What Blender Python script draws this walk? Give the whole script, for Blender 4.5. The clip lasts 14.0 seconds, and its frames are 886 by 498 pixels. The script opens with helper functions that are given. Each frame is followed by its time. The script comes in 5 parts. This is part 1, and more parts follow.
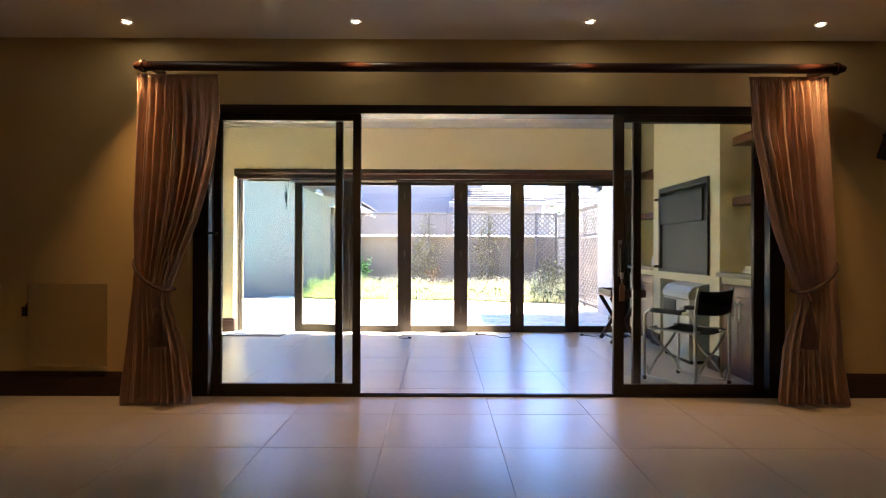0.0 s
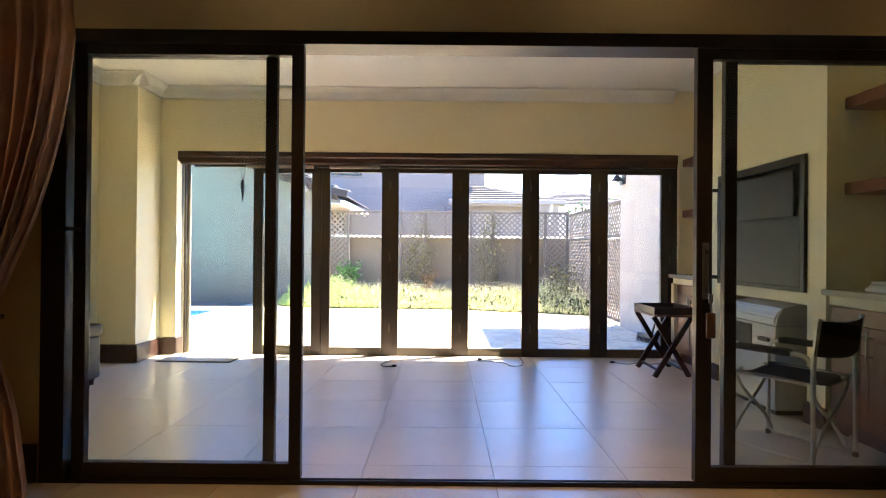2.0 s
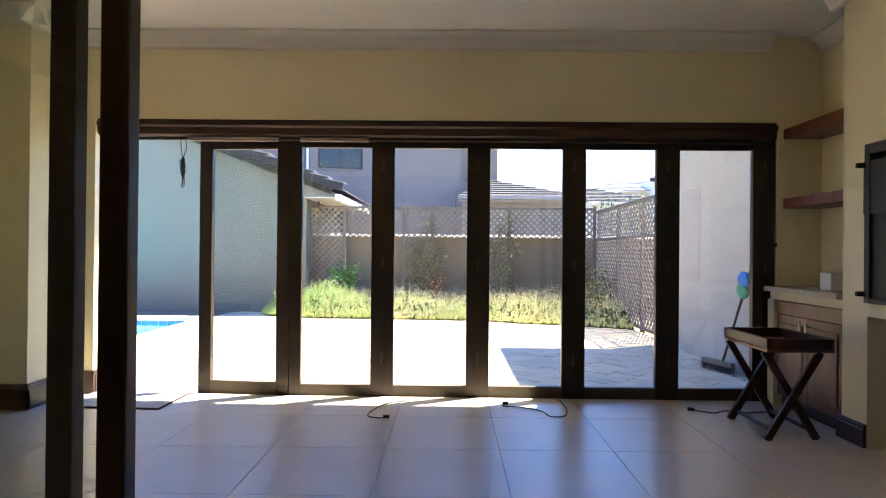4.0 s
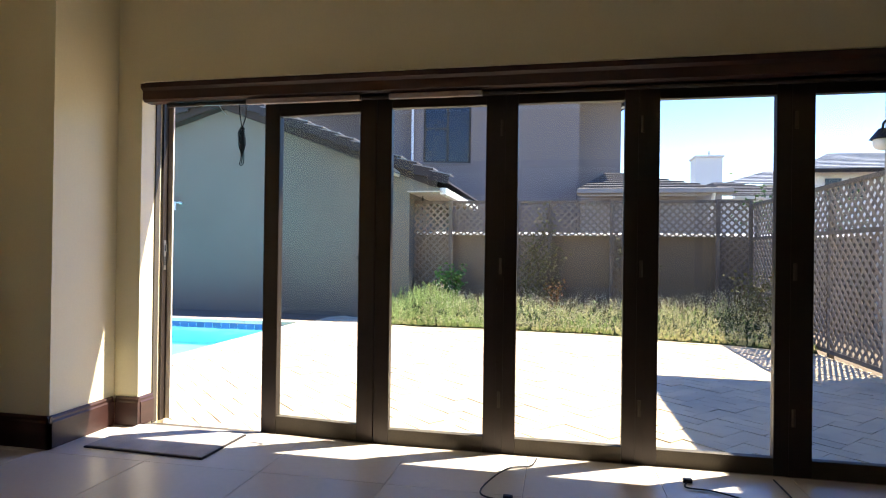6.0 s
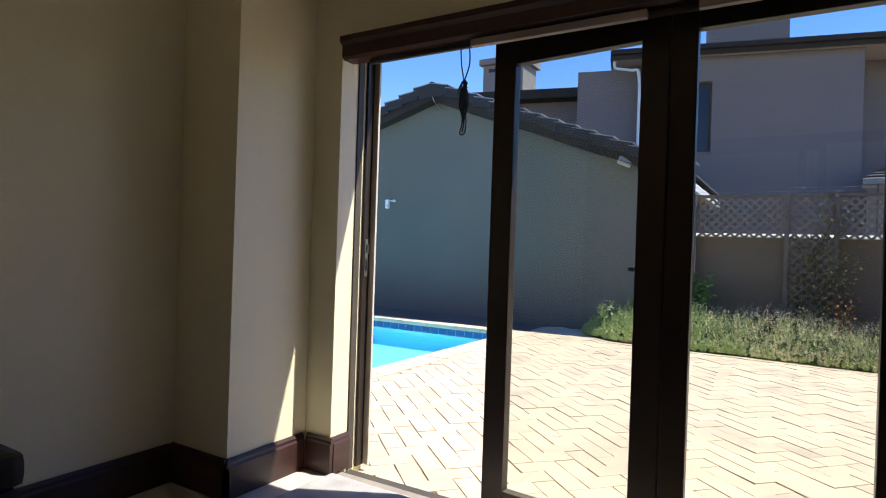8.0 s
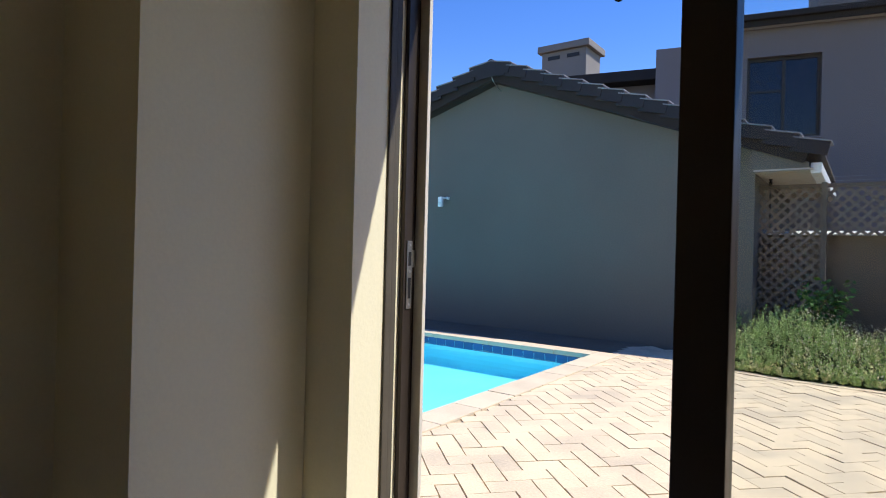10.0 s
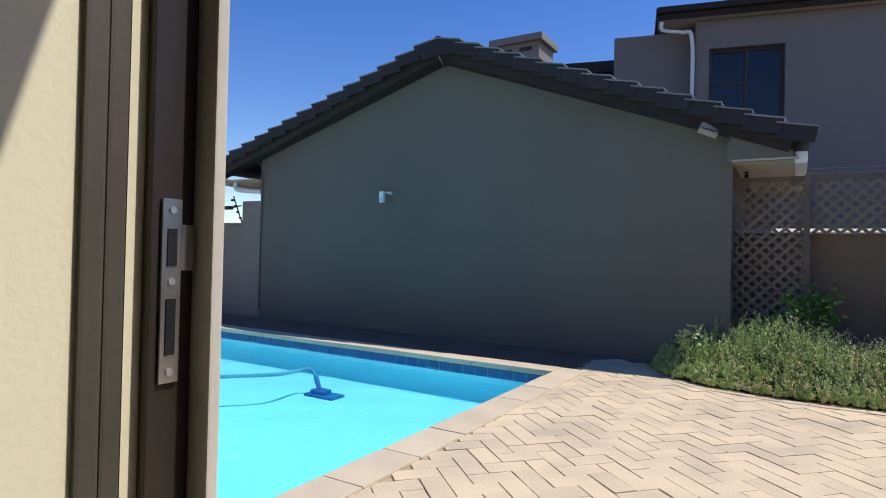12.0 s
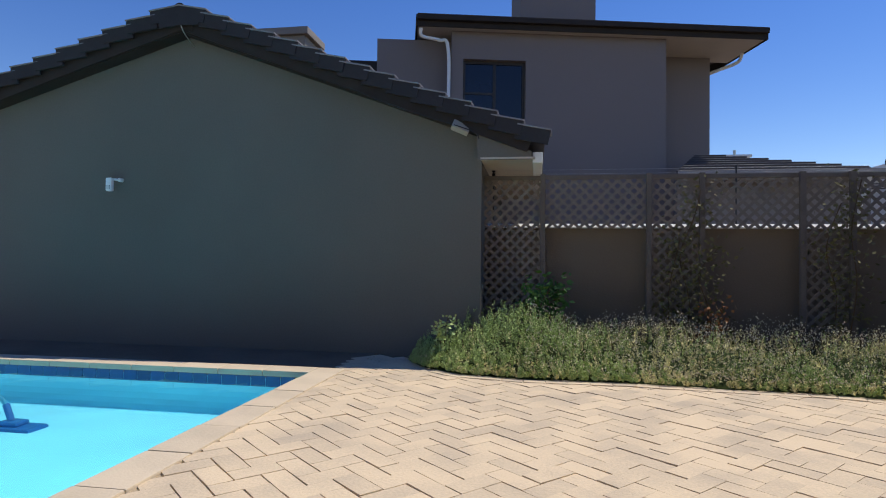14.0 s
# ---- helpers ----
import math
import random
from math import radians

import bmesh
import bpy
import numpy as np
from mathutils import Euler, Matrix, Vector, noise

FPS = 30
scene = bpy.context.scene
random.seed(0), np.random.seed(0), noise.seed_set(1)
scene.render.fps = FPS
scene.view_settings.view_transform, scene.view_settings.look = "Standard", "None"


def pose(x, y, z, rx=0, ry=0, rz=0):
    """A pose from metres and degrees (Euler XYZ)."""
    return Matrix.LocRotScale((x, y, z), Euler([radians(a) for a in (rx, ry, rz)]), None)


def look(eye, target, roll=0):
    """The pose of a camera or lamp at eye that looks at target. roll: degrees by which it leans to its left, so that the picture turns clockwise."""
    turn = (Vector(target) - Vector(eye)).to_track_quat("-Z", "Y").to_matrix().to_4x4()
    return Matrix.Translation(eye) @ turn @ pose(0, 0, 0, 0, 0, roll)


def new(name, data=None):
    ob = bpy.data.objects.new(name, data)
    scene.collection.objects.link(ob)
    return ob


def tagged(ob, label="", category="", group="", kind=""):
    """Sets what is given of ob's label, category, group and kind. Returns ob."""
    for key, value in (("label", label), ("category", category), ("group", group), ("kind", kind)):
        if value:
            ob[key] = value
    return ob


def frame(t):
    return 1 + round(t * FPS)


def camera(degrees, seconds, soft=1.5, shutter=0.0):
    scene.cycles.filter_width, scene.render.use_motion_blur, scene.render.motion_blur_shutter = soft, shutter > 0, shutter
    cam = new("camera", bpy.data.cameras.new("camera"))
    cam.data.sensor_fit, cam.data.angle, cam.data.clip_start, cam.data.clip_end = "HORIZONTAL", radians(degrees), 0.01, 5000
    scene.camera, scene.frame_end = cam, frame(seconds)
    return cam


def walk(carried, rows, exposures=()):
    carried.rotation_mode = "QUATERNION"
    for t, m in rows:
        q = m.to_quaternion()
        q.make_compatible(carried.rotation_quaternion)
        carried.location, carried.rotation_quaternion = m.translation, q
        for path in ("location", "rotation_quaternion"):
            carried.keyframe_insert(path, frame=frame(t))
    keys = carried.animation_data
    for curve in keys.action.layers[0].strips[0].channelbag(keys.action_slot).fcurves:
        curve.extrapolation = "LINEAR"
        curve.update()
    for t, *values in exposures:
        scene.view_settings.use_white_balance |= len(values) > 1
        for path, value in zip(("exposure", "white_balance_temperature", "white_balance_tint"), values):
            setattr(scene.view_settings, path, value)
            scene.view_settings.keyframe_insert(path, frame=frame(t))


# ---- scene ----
cam = camera(74.5, 14.0, soft=1.05)
PATH = [
    (0, (0.055, 1.722, 1.091), (0.061, 3.722, 1.095), 0.2),
    (0.5, (0.015, 2.067, 1.114), (0.024, 4.067, 1.115), 0.4),
    (1, (0.074, 2.462, 1.109), (0.078, 4.462, 1.116), 0.5),
    (1.5, (0.1, 2.871, 1.12), (0.105, 4.871, 1.125), 0.5),
    (2, (0.123, 3.272, 1.117), (0.126, 5.272, 1.126), 0.5),
    (2.5, (0.132, 3.703, 1.121), (0.132, 5.703, 1.13), 0.5),
    (5, (0.037, 5.608, 1.149), (-0.065, 7.605, 1.156), 0.7),
    (5.5, (-0.013, 5.918, 1.148), (-0.238, 7.905, 1.152), 1.0),
    (6, (-0.123, 6.24, 1.125), (-0.509, 8.202, 1.133), 0.8),
    (6.5, (-0.214, 6.544, 1.123), (-0.792, 8.458, 1.129), 1.1),
    (7, (-0.347, 6.789, 1.121), (-1.129, 8.63, 1.122), 1.2),
    (7.5, (-0.572, 7.018, 1.139), (-1.506, 8.787, 1.135), 1.6),
    (8, (-0.778, 7.27, 1.142), (-1.802, 8.987, 1.136), 1.9),
    (8.5, (-0.994, 7.529, 1.157), (-2.094, 9.2, 1.143), 1.8),
    (11, (-1.908, 8.909, 1.139), (-3.087, 10.525, 1.14), 1.5),
    (11.5, (-2.003, 9.131, 1.128), (-3.152, 10.768, 1.133), 1.4),
    (12, (-2.119, 9.31, 1.121), (-3.154, 11.021, 1.135), 1.4),
    (12.5, (-2.181, 9.431, 1.087), (-3.013, 11.25, 1.114), 1.2),
    (13, (-2.128, 9.539, 1.07), (-2.781, 11.429, 1.104), 0.9),
    (13.5, (-2.103, 9.631, 1.031), (-2.583, 11.572, 1.075), 0.9),
    (14, (-2.088, 9.688, 1.009), (-2.405, 11.662, 1.054), 0.7),
]
EXPOSURES = [(0, 4.33, 6800, 15), (1, 4.1, 6750, 15), (2.5, 3.68, 7250, 13), (5, 2.5, 6800, 12), (6, 2.05, 6800, 12), (7, 1.5, 6700, 12), (8.5, 0.84, 6100, 11), (11, 0.5, 6200, 10), (12.5, 0.05, 6400, 10), (14, 0.0, 6550, 10)]
walk(cam, [(t, look(eye, target, roll)) for t, eye, target, roll in PATH], EXPOSURES)

# ---- world, sun, large lights ----
KX, KY = 0.50, 0.265                     # the way to the sun: (KX, KY, 1)
world = bpy.data.worlds.new("sky")
scene.world = world
world.use_nodes = True
wn = world.node_tree.nodes
sky = wn.new("ShaderNodeTexSky")
sky.sky_type, sky.sun_disc = "NISHITA", False
sky.sun_elevation = math.atan2(1, math.hypot(KX, KY))
sky.sun_rotation = math.atan2(KX, KY)
sky.air_density, sky.dust_density, sky.ozone_density = 1.0, 0.0, 1.6
deep = wn.new("ShaderNodeHueSaturation")
deep.inputs["Saturation"].default_value, deep.inputs["Value"].default_value = 1.34, 1.13
deep.inputs["Hue"].default_value = 0.518
wn["Background"].inputs[1].default_value = 0.12
world.node_tree.links.new(sky.outputs[0], deep.inputs["Color"])
world.node_tree.links.new(deep.outputs[0], wn["Background"].inputs[0])
sun_data = bpy.data.lights.new("sun", "SUN")
sun_data.energy, sun_data.angle, sun_data.color = 4.2, radians(0.53), (1.0, 0.95, 0.86)
sun = new("sun", sun_data)
sun.matrix_world = look((KX * 30, KY * 30, 30), (0, 0, 0))
DOWN_LIVING = [(-2.13, 5.76), (-0.54, 5.73), (1.07, 5.72), (2.68, 5.75)]
DOWN_PATIO = [(-2.08, 8.29), (1.80, 8.27)]
Z_LIVING, Z_PATIO = 2.665, 2.84
for (lx, ly), lz, watts in [(p, Z_LIVING, 3.2) for p in DOWN_LIVING] + [(p, Z_PATIO, 0.6) for p in DOWN_PATIO]:
    ld = bpy.data.lights.new("downlight_lamp", "SPOT")
    ld.energy, ld.color, ld.spot_size, ld.spot_blend, ld.shadow_soft_size = watts, (1.0, 0.58, 0.24), radians(64), 1.0, 0.03
    lo = new("downlight_lamp", ld)
    lo.location = (lx, ly, lz - 0.012)


# ---- materials ----
def nodes_of(name):
    m = bpy.data.materials.new(name)
    m.use_nodes = True
    return m, m.node_tree.nodes, m.node_tree.links, m.node_tree.nodes["Principled BSDF"]


def surf(name, base, rough=0.6, metal=0.0, var=0.12, scale=2.0, fine=45.0, bump=0.08, tint=None, rand=0.0, island=0.0, stretch=(1, 1, 1), spec=0.5, placed=False):
    """A surface whose colour drifts at two scales, with fine relief. rand: drift from piece to piece; island: within one mesh."""
    m, n, l, b = nodes_of(name)
    co = n.new("ShaderNodeTexCoord")
    mp = n.new("ShaderNodeMapping")
    mp.inputs["Scale"].default_value = stretch
    l.new(n.new("ShaderNodeNewGeometry").outputs["Position"] if placed else co.outputs["Object"], mp.inputs[0])
    big, small = n.new("ShaderNodeTexNoise"), n.new("ShaderNodeTexNoise")
    for t, s, d in ((big, scale, 5), (small, fine, 4)):
        t.inputs["Scale"].default_value, t.inputs["Detail"].default_value = s, d
        l.new(mp.outputs[0], t.inputs["Vector"])
    add = n.new("ShaderNodeMath")
    add.operation = "MULTIPLY_ADD"
    add.inputs[1].default_value = 0.45
    l.new(small.outputs[0], add.inputs[0])
    l.new(big.outputs[0], add.inputs[2])
    last = add.outputs[0]
    if rand or island:
        src = n.new("ShaderNodeObjectInfo").outputs["Random"] if rand else n.new("ShaderNodeNewGeometry").outputs["Random Per Island"]
        k = n.new("ShaderNodeMath")
        k.operation = "MULTIPLY_ADD"
        k.inputs[1].default_value = rand or island
        l.new(src, k.inputs[0])
        l.new(last, k.inputs[2])
        last = k.outputs[0]
    ramp = n.new("ShaderNodeValToRGB")
    mid = 0.72 + (rand or island) / 2
    w = 0.28 + (rand or island) / 2
    ramp.color_ramp.elements[0].position, ramp.color_ramp.elements[1].position = max(0, mid - w), min(1, mid + w)
    t = tint or base
    ramp.color_ramp.elements[0].color = (*[c * (1 - var) for c in t], 1)
    ramp.color_ramp.elements[1].color = (*[min(1, c * (1 + var)) for c in base], 1)
    l.new(last, ramp.inputs[0])
    l.new(ramp.outputs[0], b.inputs["Base Color"])
    b.inputs["Metallic"].default_value = metal
    b.inputs["Specular IOR Level"].default_value = spec
    rr = n.new("ShaderNodeMapRange")
    rr.inputs["To Min"].default_value, rr.inputs["To Max"].default_value = max(0.02, rough - 0.08), min(1, rough + 0.08)
    l.new(big.outputs[0], rr.inputs[0])
    l.new(rr.outputs[0], b.inputs["Roughness"])
    if bump:
        bp = n.new("ShaderNodeBump")
        bp.inputs["Strength"].default_value, bp.inputs["Distance"].default_value = bump, 0.01
        l.new(small.outputs[0], bp.inputs["Height"])
        l.new(bp.outputs[0], b.inputs["Normal"])
    return m


def glassy(name, tint, gloss_rough=0.01, ior=1.45):
    """Clear sheet: see-through, with a mirror sheen that grows at a slant."""
    m, n, l, b = nodes_of(name)
    out = n["Material Output"]
    tr, gl, fr, mix = n.new("ShaderNodeBsdfTransparent"), n.new("ShaderNodeBsdfGlossy"), n.new("ShaderNodeFresnel"), n.new("ShaderNodeMixShader")
    tr.inputs[0].default_value = (*tint, 1)
    gl.inputs["Roughness"].default_value = gloss_rough
    fr.inputs["IOR"].default_value = ior
    l.new(fr.outputs[0], mix.inputs[0])
    l.new(tr.outputs[0], mix.inputs[1])
    l.new(gl.outputs[0], mix.inputs[2])
    l.new(mix.outputs[0], out.inputs["Surface"])
    n.remove(b)
    return m, n, l, gl


def glow(name, colour, strength):
    m, n, l, b = nodes_of(name)
    b.inputs["Base Color"].default_value = (*colour, 1)
    b.inputs["Emission Color"].default_value = (*colour, 1)
    b.inputs["Emission Strength"].default_value = strength
    return m


M_WALL = surf("cream_wall_paint", (0.87, 0.795, 0.55), 0.62, var=0.05, scale=1.2, fine=90, bump=0.05)
# the same cream paint, with dim warm lamplight put into its colour
M_LIVWALL = surf("lamplit_cream_wall_paint", (0.74, 0.56, 0.27), 0.62, var=0.06, scale=1.2, fine=90, bump=0.05)
M_CEIL = surf("white_ceiling_paint", (0.87, 0.86, 0.82), 0.7, var=0.03, scale=1.5, fine=80, bump=0.03)
M_TILE = surf("beige_floor_tile", (0.62, 0.55, 0.46), 0.30, var=0.08, scale=2.2, fine=30, bump=0.02, rand=0.10)
M_GROUT = surf("tile_grout", (0.32, 0.27, 0.215), 0.85, var=0.15, scale=5, fine=60, bump=0.1)
M_SKIRT = surf("dark_skirting_wood", (0.045, 0.019, 0.015), 0.42, var=0.3, scale=4, fine=60, bump=0.05, stretch=(1, 1, 6))
M_BRONZE = surf("bronze_aluminium", (0.040, 0.029, 0.022), 0.42, 0.25, var=0.15, scale=4, fine=120, bump=0.02)
M_OLIVE = surf("weathered_bronze_aluminium", (0.085, 0.071, 0.050), 0.6, 0.05, var=0.2, scale=5, fine=100, bump=0.03)
M_MAHOG = surf("mahogany_wood", (0.050, 0.016, 0.010), 0.38, var=0.35, scale=3, fine=50, bump=0.05, stretch=(1, 6, 6))
M_CAB = surf("reddish_cabinet_wood", (0.17, 0.055, 0.025), 0.38, var=0.35, scale=3, fine=40, bump=0.04, stretch=(6, 6, 1))
M_CURT = surf("pinkish_beige_curtain_cloth", (0.84, 0.60, 0.48), 0.85, var=0.10, scale=6, fine=260, bump=0.25, spec=0.2)
M_CORD = surf("brown_tieback_cord", (0.10, 0.05, 0.035), 0.8, var=0.3, scale=20, fine=300, bump=0.4)
M_HEATER = surf("cream_panel_heater", (0.46, 0.34, 0.17), 0.5, var=0.04, scale=3, fine=80, bump=0.02)
M_STEEL = surf("dark_grey_braai_steel", (0.055, 0.058, 0.060), 0.45, 0.4, var=0.12, scale=3, fine=120, bump=0.03)
M_CHROME = surf("worn_steel", (0.45, 0.43, 0.40), 0.32, 0.9, var=0.2, scale=18, fine=160, bump=0.05)
M_ALU = surf("brushed_aluminium_tube", (0.62, 0.61, 0.58), 0.35, 0.8, var=0.12, scale=9, fine=160, bump=0.04)
M_BLACKCLOTH = surf("black_canvas", (0.022, 0.022, 0.026), 0.8, var=0.25, scale=8, fine=300, bump=0.3)
M_LEATHER = surf("black_leather", (0.010, 0.010, 0.013), 0.48, var=0.25, scale=7, fine=140, bump=0.2, spec=0.3)
M_APPL = surf("grey_white_plastic", (0.60, 0.60, 0.57), 0.45, var=0.08, scale=5, fine=80, bump=0.03)
M_BLACK = surf("black_plastic", (0.012, 0.012, 0.013), 0.5, var=0.2, scale=9, fine=120, bump=0.05)
M_COUNTER = surf("speckled_granite", (0.34, 0.31, 0.27), 0.22, var=0.4, scale=60, fine=200, bump=0.01)
M_MAT = surf("grey_door_mat", (0.48, 0.45, 0.42), 0.95, var=0.2, scale=8, fine=400, bump=0.6, spec=0.1)
M_MATEDGE = surf("dark_mat_edge", (0.035, 0.03, 0.03), 0.9, var=0.2, scale=8, fine=300, bump=0.4)
M_WHITE = surf("white_plastic", (0.78, 0.78, 0.76), 0.4, var=0.05, scale=6, fine=80, bump=0.02)
M_GREY_WALL = surf("grey_taupe_plaster", (0.22, 0.195, 0.17), 0.85, var=0.13, scale=0.6, fine=55, bump=0.25)
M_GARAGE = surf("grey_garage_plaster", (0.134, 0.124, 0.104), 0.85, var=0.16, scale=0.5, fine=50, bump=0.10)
M_BACKWALL = surf("brown_boundary_plaster", (0.16, 0.125, 0.088), 0.88, var=0.14, scale=0.8, fine=50, bump=0.3)
M_WING = surf("cream_outside_plaster", (0.34, 0.305, 0.27), 0.8, var=0.07, scale=0.8, fine=60, bump=0.2)
M_ROOFTILE = surf("dark_brown_roof_tile", (0.062, 0.05, 0.047), 0.7, var=0.3, scale=3, fine=50, bump=0.3, island=0.15)
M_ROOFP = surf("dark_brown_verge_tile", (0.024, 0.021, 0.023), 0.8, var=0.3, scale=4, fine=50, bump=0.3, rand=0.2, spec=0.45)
M_FASCIA = surf("dark_fascia_board", (0.034, 0.027, 0.023), 0.65, var=0.2, scale=4, fine=60, bump=0.1, spec=0.2)
M_SOFFIT = surf("cream_soffit", (0.48, 0.43, 0.36), 0.7, var=0.05, scale=3, fine=60, bump=0.05)
M_BAR = surf("dull_pinkish_bar", (0.40, 0.31, 0.28), 0.6, var=0.1, scale=4, fine=80, bump=0.05)
M_TILECAP = surf("sunlit_tile_edge", (0.20, 0.19, 0.195), 0.7, var=0.3, scale=6, fine=50, bump=0.3, rand=0.3)
M_PALEROOF = surf("pale_grey_roof_tile", (0.22, 0.22, 0.23), 0.6, var=0.25, scale=2, fine=30, bump=0.2, island=0.2)
M_LATTICE = surf("weathered_lattice_wood", (0.19, 0.160, 0.130), 0.85, var=0.28, scale=5, fine=70, bump=0.3, rand=0.25, spec=0.2)
M_POST = surf("weathered_post_wood", (0.135, 0.112, 0.09), 0.85, var=0.3, scale=4, fine=60, bump=0.3)
M_BRICK = surf("tan_clay_paver", (0.59, 0.462, 0.305), 0.85, var=0.14, scale=2.2, fine=60, bump=0.35, tint=(0.48, 0.39, 0.285), rand=0.26, placed=True)
M_BRICKS = surf("tan_clay_pavers_far", (0.59, 0.462, 0.305), 0.85, var=0.14, scale=2.2, fine=60, bump=0.35, tint=(0.48, 0.39, 0.285), island=0.26, placed=True)
M_COPING = surf("sandy_pool_coping", (0.54, 0.44, 0.31), 0.8, var=0.14, scale=3, fine=60, bump=0.25, rand=0.25)
M_SAND = surf("joint_sand", (0.40, 0.31, 0.20), 0.95, var=0.25, scale=5, fine=90, bump=0.4)
M_EARTH = surf("dry_earth", (0.16, 0.115, 0.075), 0.95, var=0.3, scale=1.5, fine=40, bump=0.6)
M_POOL = surf("pale_blue_pool_plaster", (0.34, 0.83, 0.98), 0.7, var=0.06, scale=0.9, fine=14, bump=0.1)
M_POOLTILE = surf("deep_blue_pool_tile", (0.012, 0.06, 0.17), 0.2, var=0.4, scale=6, fine=26, bump=0.05, rand=0.5)
M_LEAF = surf("green_leaves", (0.31, 0.385, 0.145), 0.6, var=0.35, scale=1.3, fine=20, bump=0.0, tint=(0.10, 0.17, 0.03), island=0.7, spec=0.12)
M_DRYLEAF = surf("yellow_green_leaves", (0.58, 0.53, 0.275), 0.65, var=0.35, scale=1.3, fine=20, bump=0.0, tint=(0.17, 0.18, 0.05), island=0.8, spec=0.12)
M_VINE = surf("dull_vine_leaves", (0.115, 0.105, 0.045), 0.65, var=0.35, scale=3, fine=20, bump=0.0, tint=(0.07, 0.075, 0.025), island=0.8, spec=0.12)
M_FLOWER = surf("dry_cream_flowers", (0.66, 0.58, 0.42), 0.8, var=0.2, scale=3, fine=20, bump=0.0, island=0.4, spec=0.12)
M_IVY = surf("broad_green_leaves", (0.06, 0.125, 0.032), 0.5, var=0.35, scale=3, fine=20, bump=0.0, island=0.6, spec=0.12)
M_REDLEAF = surf("reddish_leaves", (0.26, 0.12, 0.05), 0.6, var=0.35, scale=3, fine=20, bump=0.0, island=0.6, spec=0.12)
M_STEM = surf("brown_stems", (0.12, 0.08, 0.045), 0.8, var=0.25, scale=6, fine=60, bump=0.2, spec=0.12)
M_MOUND = surf("undergrowth_painted_shade", (0.03, 0.045, 0.012), 0.9, var=0.4, scale=3, fine=30, bump=0.5, spec=0.12)
M_NEIGH = surf("pinkish_grey_house_plaster", (0.215, 0.18, 0.168), 0.85, var=0.06, scale=0.5, fine=40, bump=0.15)
M_FARWHITE = surf("white_house_plaster", (0.74, 0.73, 0.70), 0.8, var=0.05, scale=0.5, fine=30, bump=0.1)
M_DARKGLASS = surf("dark_window_glass", (0.008, 0.010, 0.022), 0.10, 0.0, var=0.2, scale=1, fine=6, bump=0.0, spec=0.5)
M_LTBRONZE = surf("pale_bronze_aluminium", (0.66, 0.605, 0.50), 0.5, 0.0, var=0.1, scale=3, fine=90, bump=0.04)
M_BLUE = surf("blue_plastic", (0.02, 0.13, 0.38), 0.4, var=0.15, scale=6, fine=60, bump=0.03)
M_HOSE = surf("pale_blue_hose", (0.12, 0.38, 0.52), 0.4, var=0.1, scale=6, fine=60, bump=0.05)
M_GREEN = surf("green_plastic", (0.03, 0.20, 0.10), 0.45, var=0.15, scale=6, fine=60, bump=0.03)
M_TERRA = surf("brown_clay_pot", (0.22, 0.11, 0.06), 0.8, var=0.2, scale=5, fine=60, bump=0.2)
M_BULB = glow("downlight_bulb", (1.0, 0.86, 0.62), 5.0)
M_GLASS = glassy("clear_glass", (0.93, 0.95, 0.93))[0]
M_WATER, wat_n, wat_l, wat_gloss = glassy("pool_water", (0.73, 0.965, 1.0), 0.02, 1.33)
wnoise = wat_n.new("ShaderNodeTexNoise")
wnoise.inputs["Scale"].default_value, wnoise.inputs["Detail"].default_value = 5.0, 3
wco = wat_n.new("ShaderNodeTexCoord")
wat_l.new(wco.outputs["Object"], wnoise.inputs["Vector"])
wbump = wat_n.new("ShaderNodeBump")
wbump.inputs["Strength"].default_value, wbump.inputs["Distance"].default_value = 0.12, 0.05
wat_l.new(wnoise.outputs[0], wbump.inputs["Height"])
wat_l.new(wbump.outputs[0], wat_gloss.inputs["Normal"])


# ---- building helpers ----
def thing(name, loc=(0, 0, 0), label="", category="", group="", kind=""):
    ob = new(name)
    ob.location = loc
    ob.empty_display_size = 0.1
    return tagged(ob, label, category, group, kind)


def to_mesh(name, bm, material):
    me = bpy.data.meshes.new(name)
    bm.to_mesh(me)
    bm.free()
    for m in (material if isinstance(material, (list, tuple)) else [material]):
        me.materials.append(m)
    return me


def place_of(ob):
    m = Matrix.Translation(ob.location)
    return place_of(ob.parent) @ m if ob.parent and not ob.data else m if not ob.data else Matrix()


def part(name, bm, material, parent=None, label="", smooth=False):
    """One mesh, in world metres, as a part of its parent."""
    me = to_mesh(name, bm, material)
    if smooth:
        me.polygons.foreach_set("use_smooth", [True] * len(me.polygons))
    ob = new(name, me)
    if parent:
        ob.parent = parent
        ob.matrix_parent_inverse = place_of(parent).inverted()
    return tagged(ob, label)


def piece(name, me, parent, m):
    ob = new(name, me)
    ob.parent = parent
    ob.matrix_parent_inverse = place_of(parent).inverted()
    ob.matrix_basis = m
    return ob


def box(x0, x1, y0, y1, z0, z1, bevel=0.0, bm=None):
    """A box, with rounded edges if bevel is given; added to bm if given."""
    b = bmesh.new()
    bmesh.ops.create_cube(b, size=1)
    for v in b.verts:
        v.co = Vector((x0 + (v.co.x + 0.5) * (x1 - x0), y0 + (v.co.y + 0.5) * (y1 - y0), z0 + (v.co.z + 0.5) * (z1 - z0)))
    if bevel:
        bmesh.ops.bevel(b, geom=b.edges, offset=bevel, segments=2, affect="EDGES", profile=0.7)
    return join(bm, b)


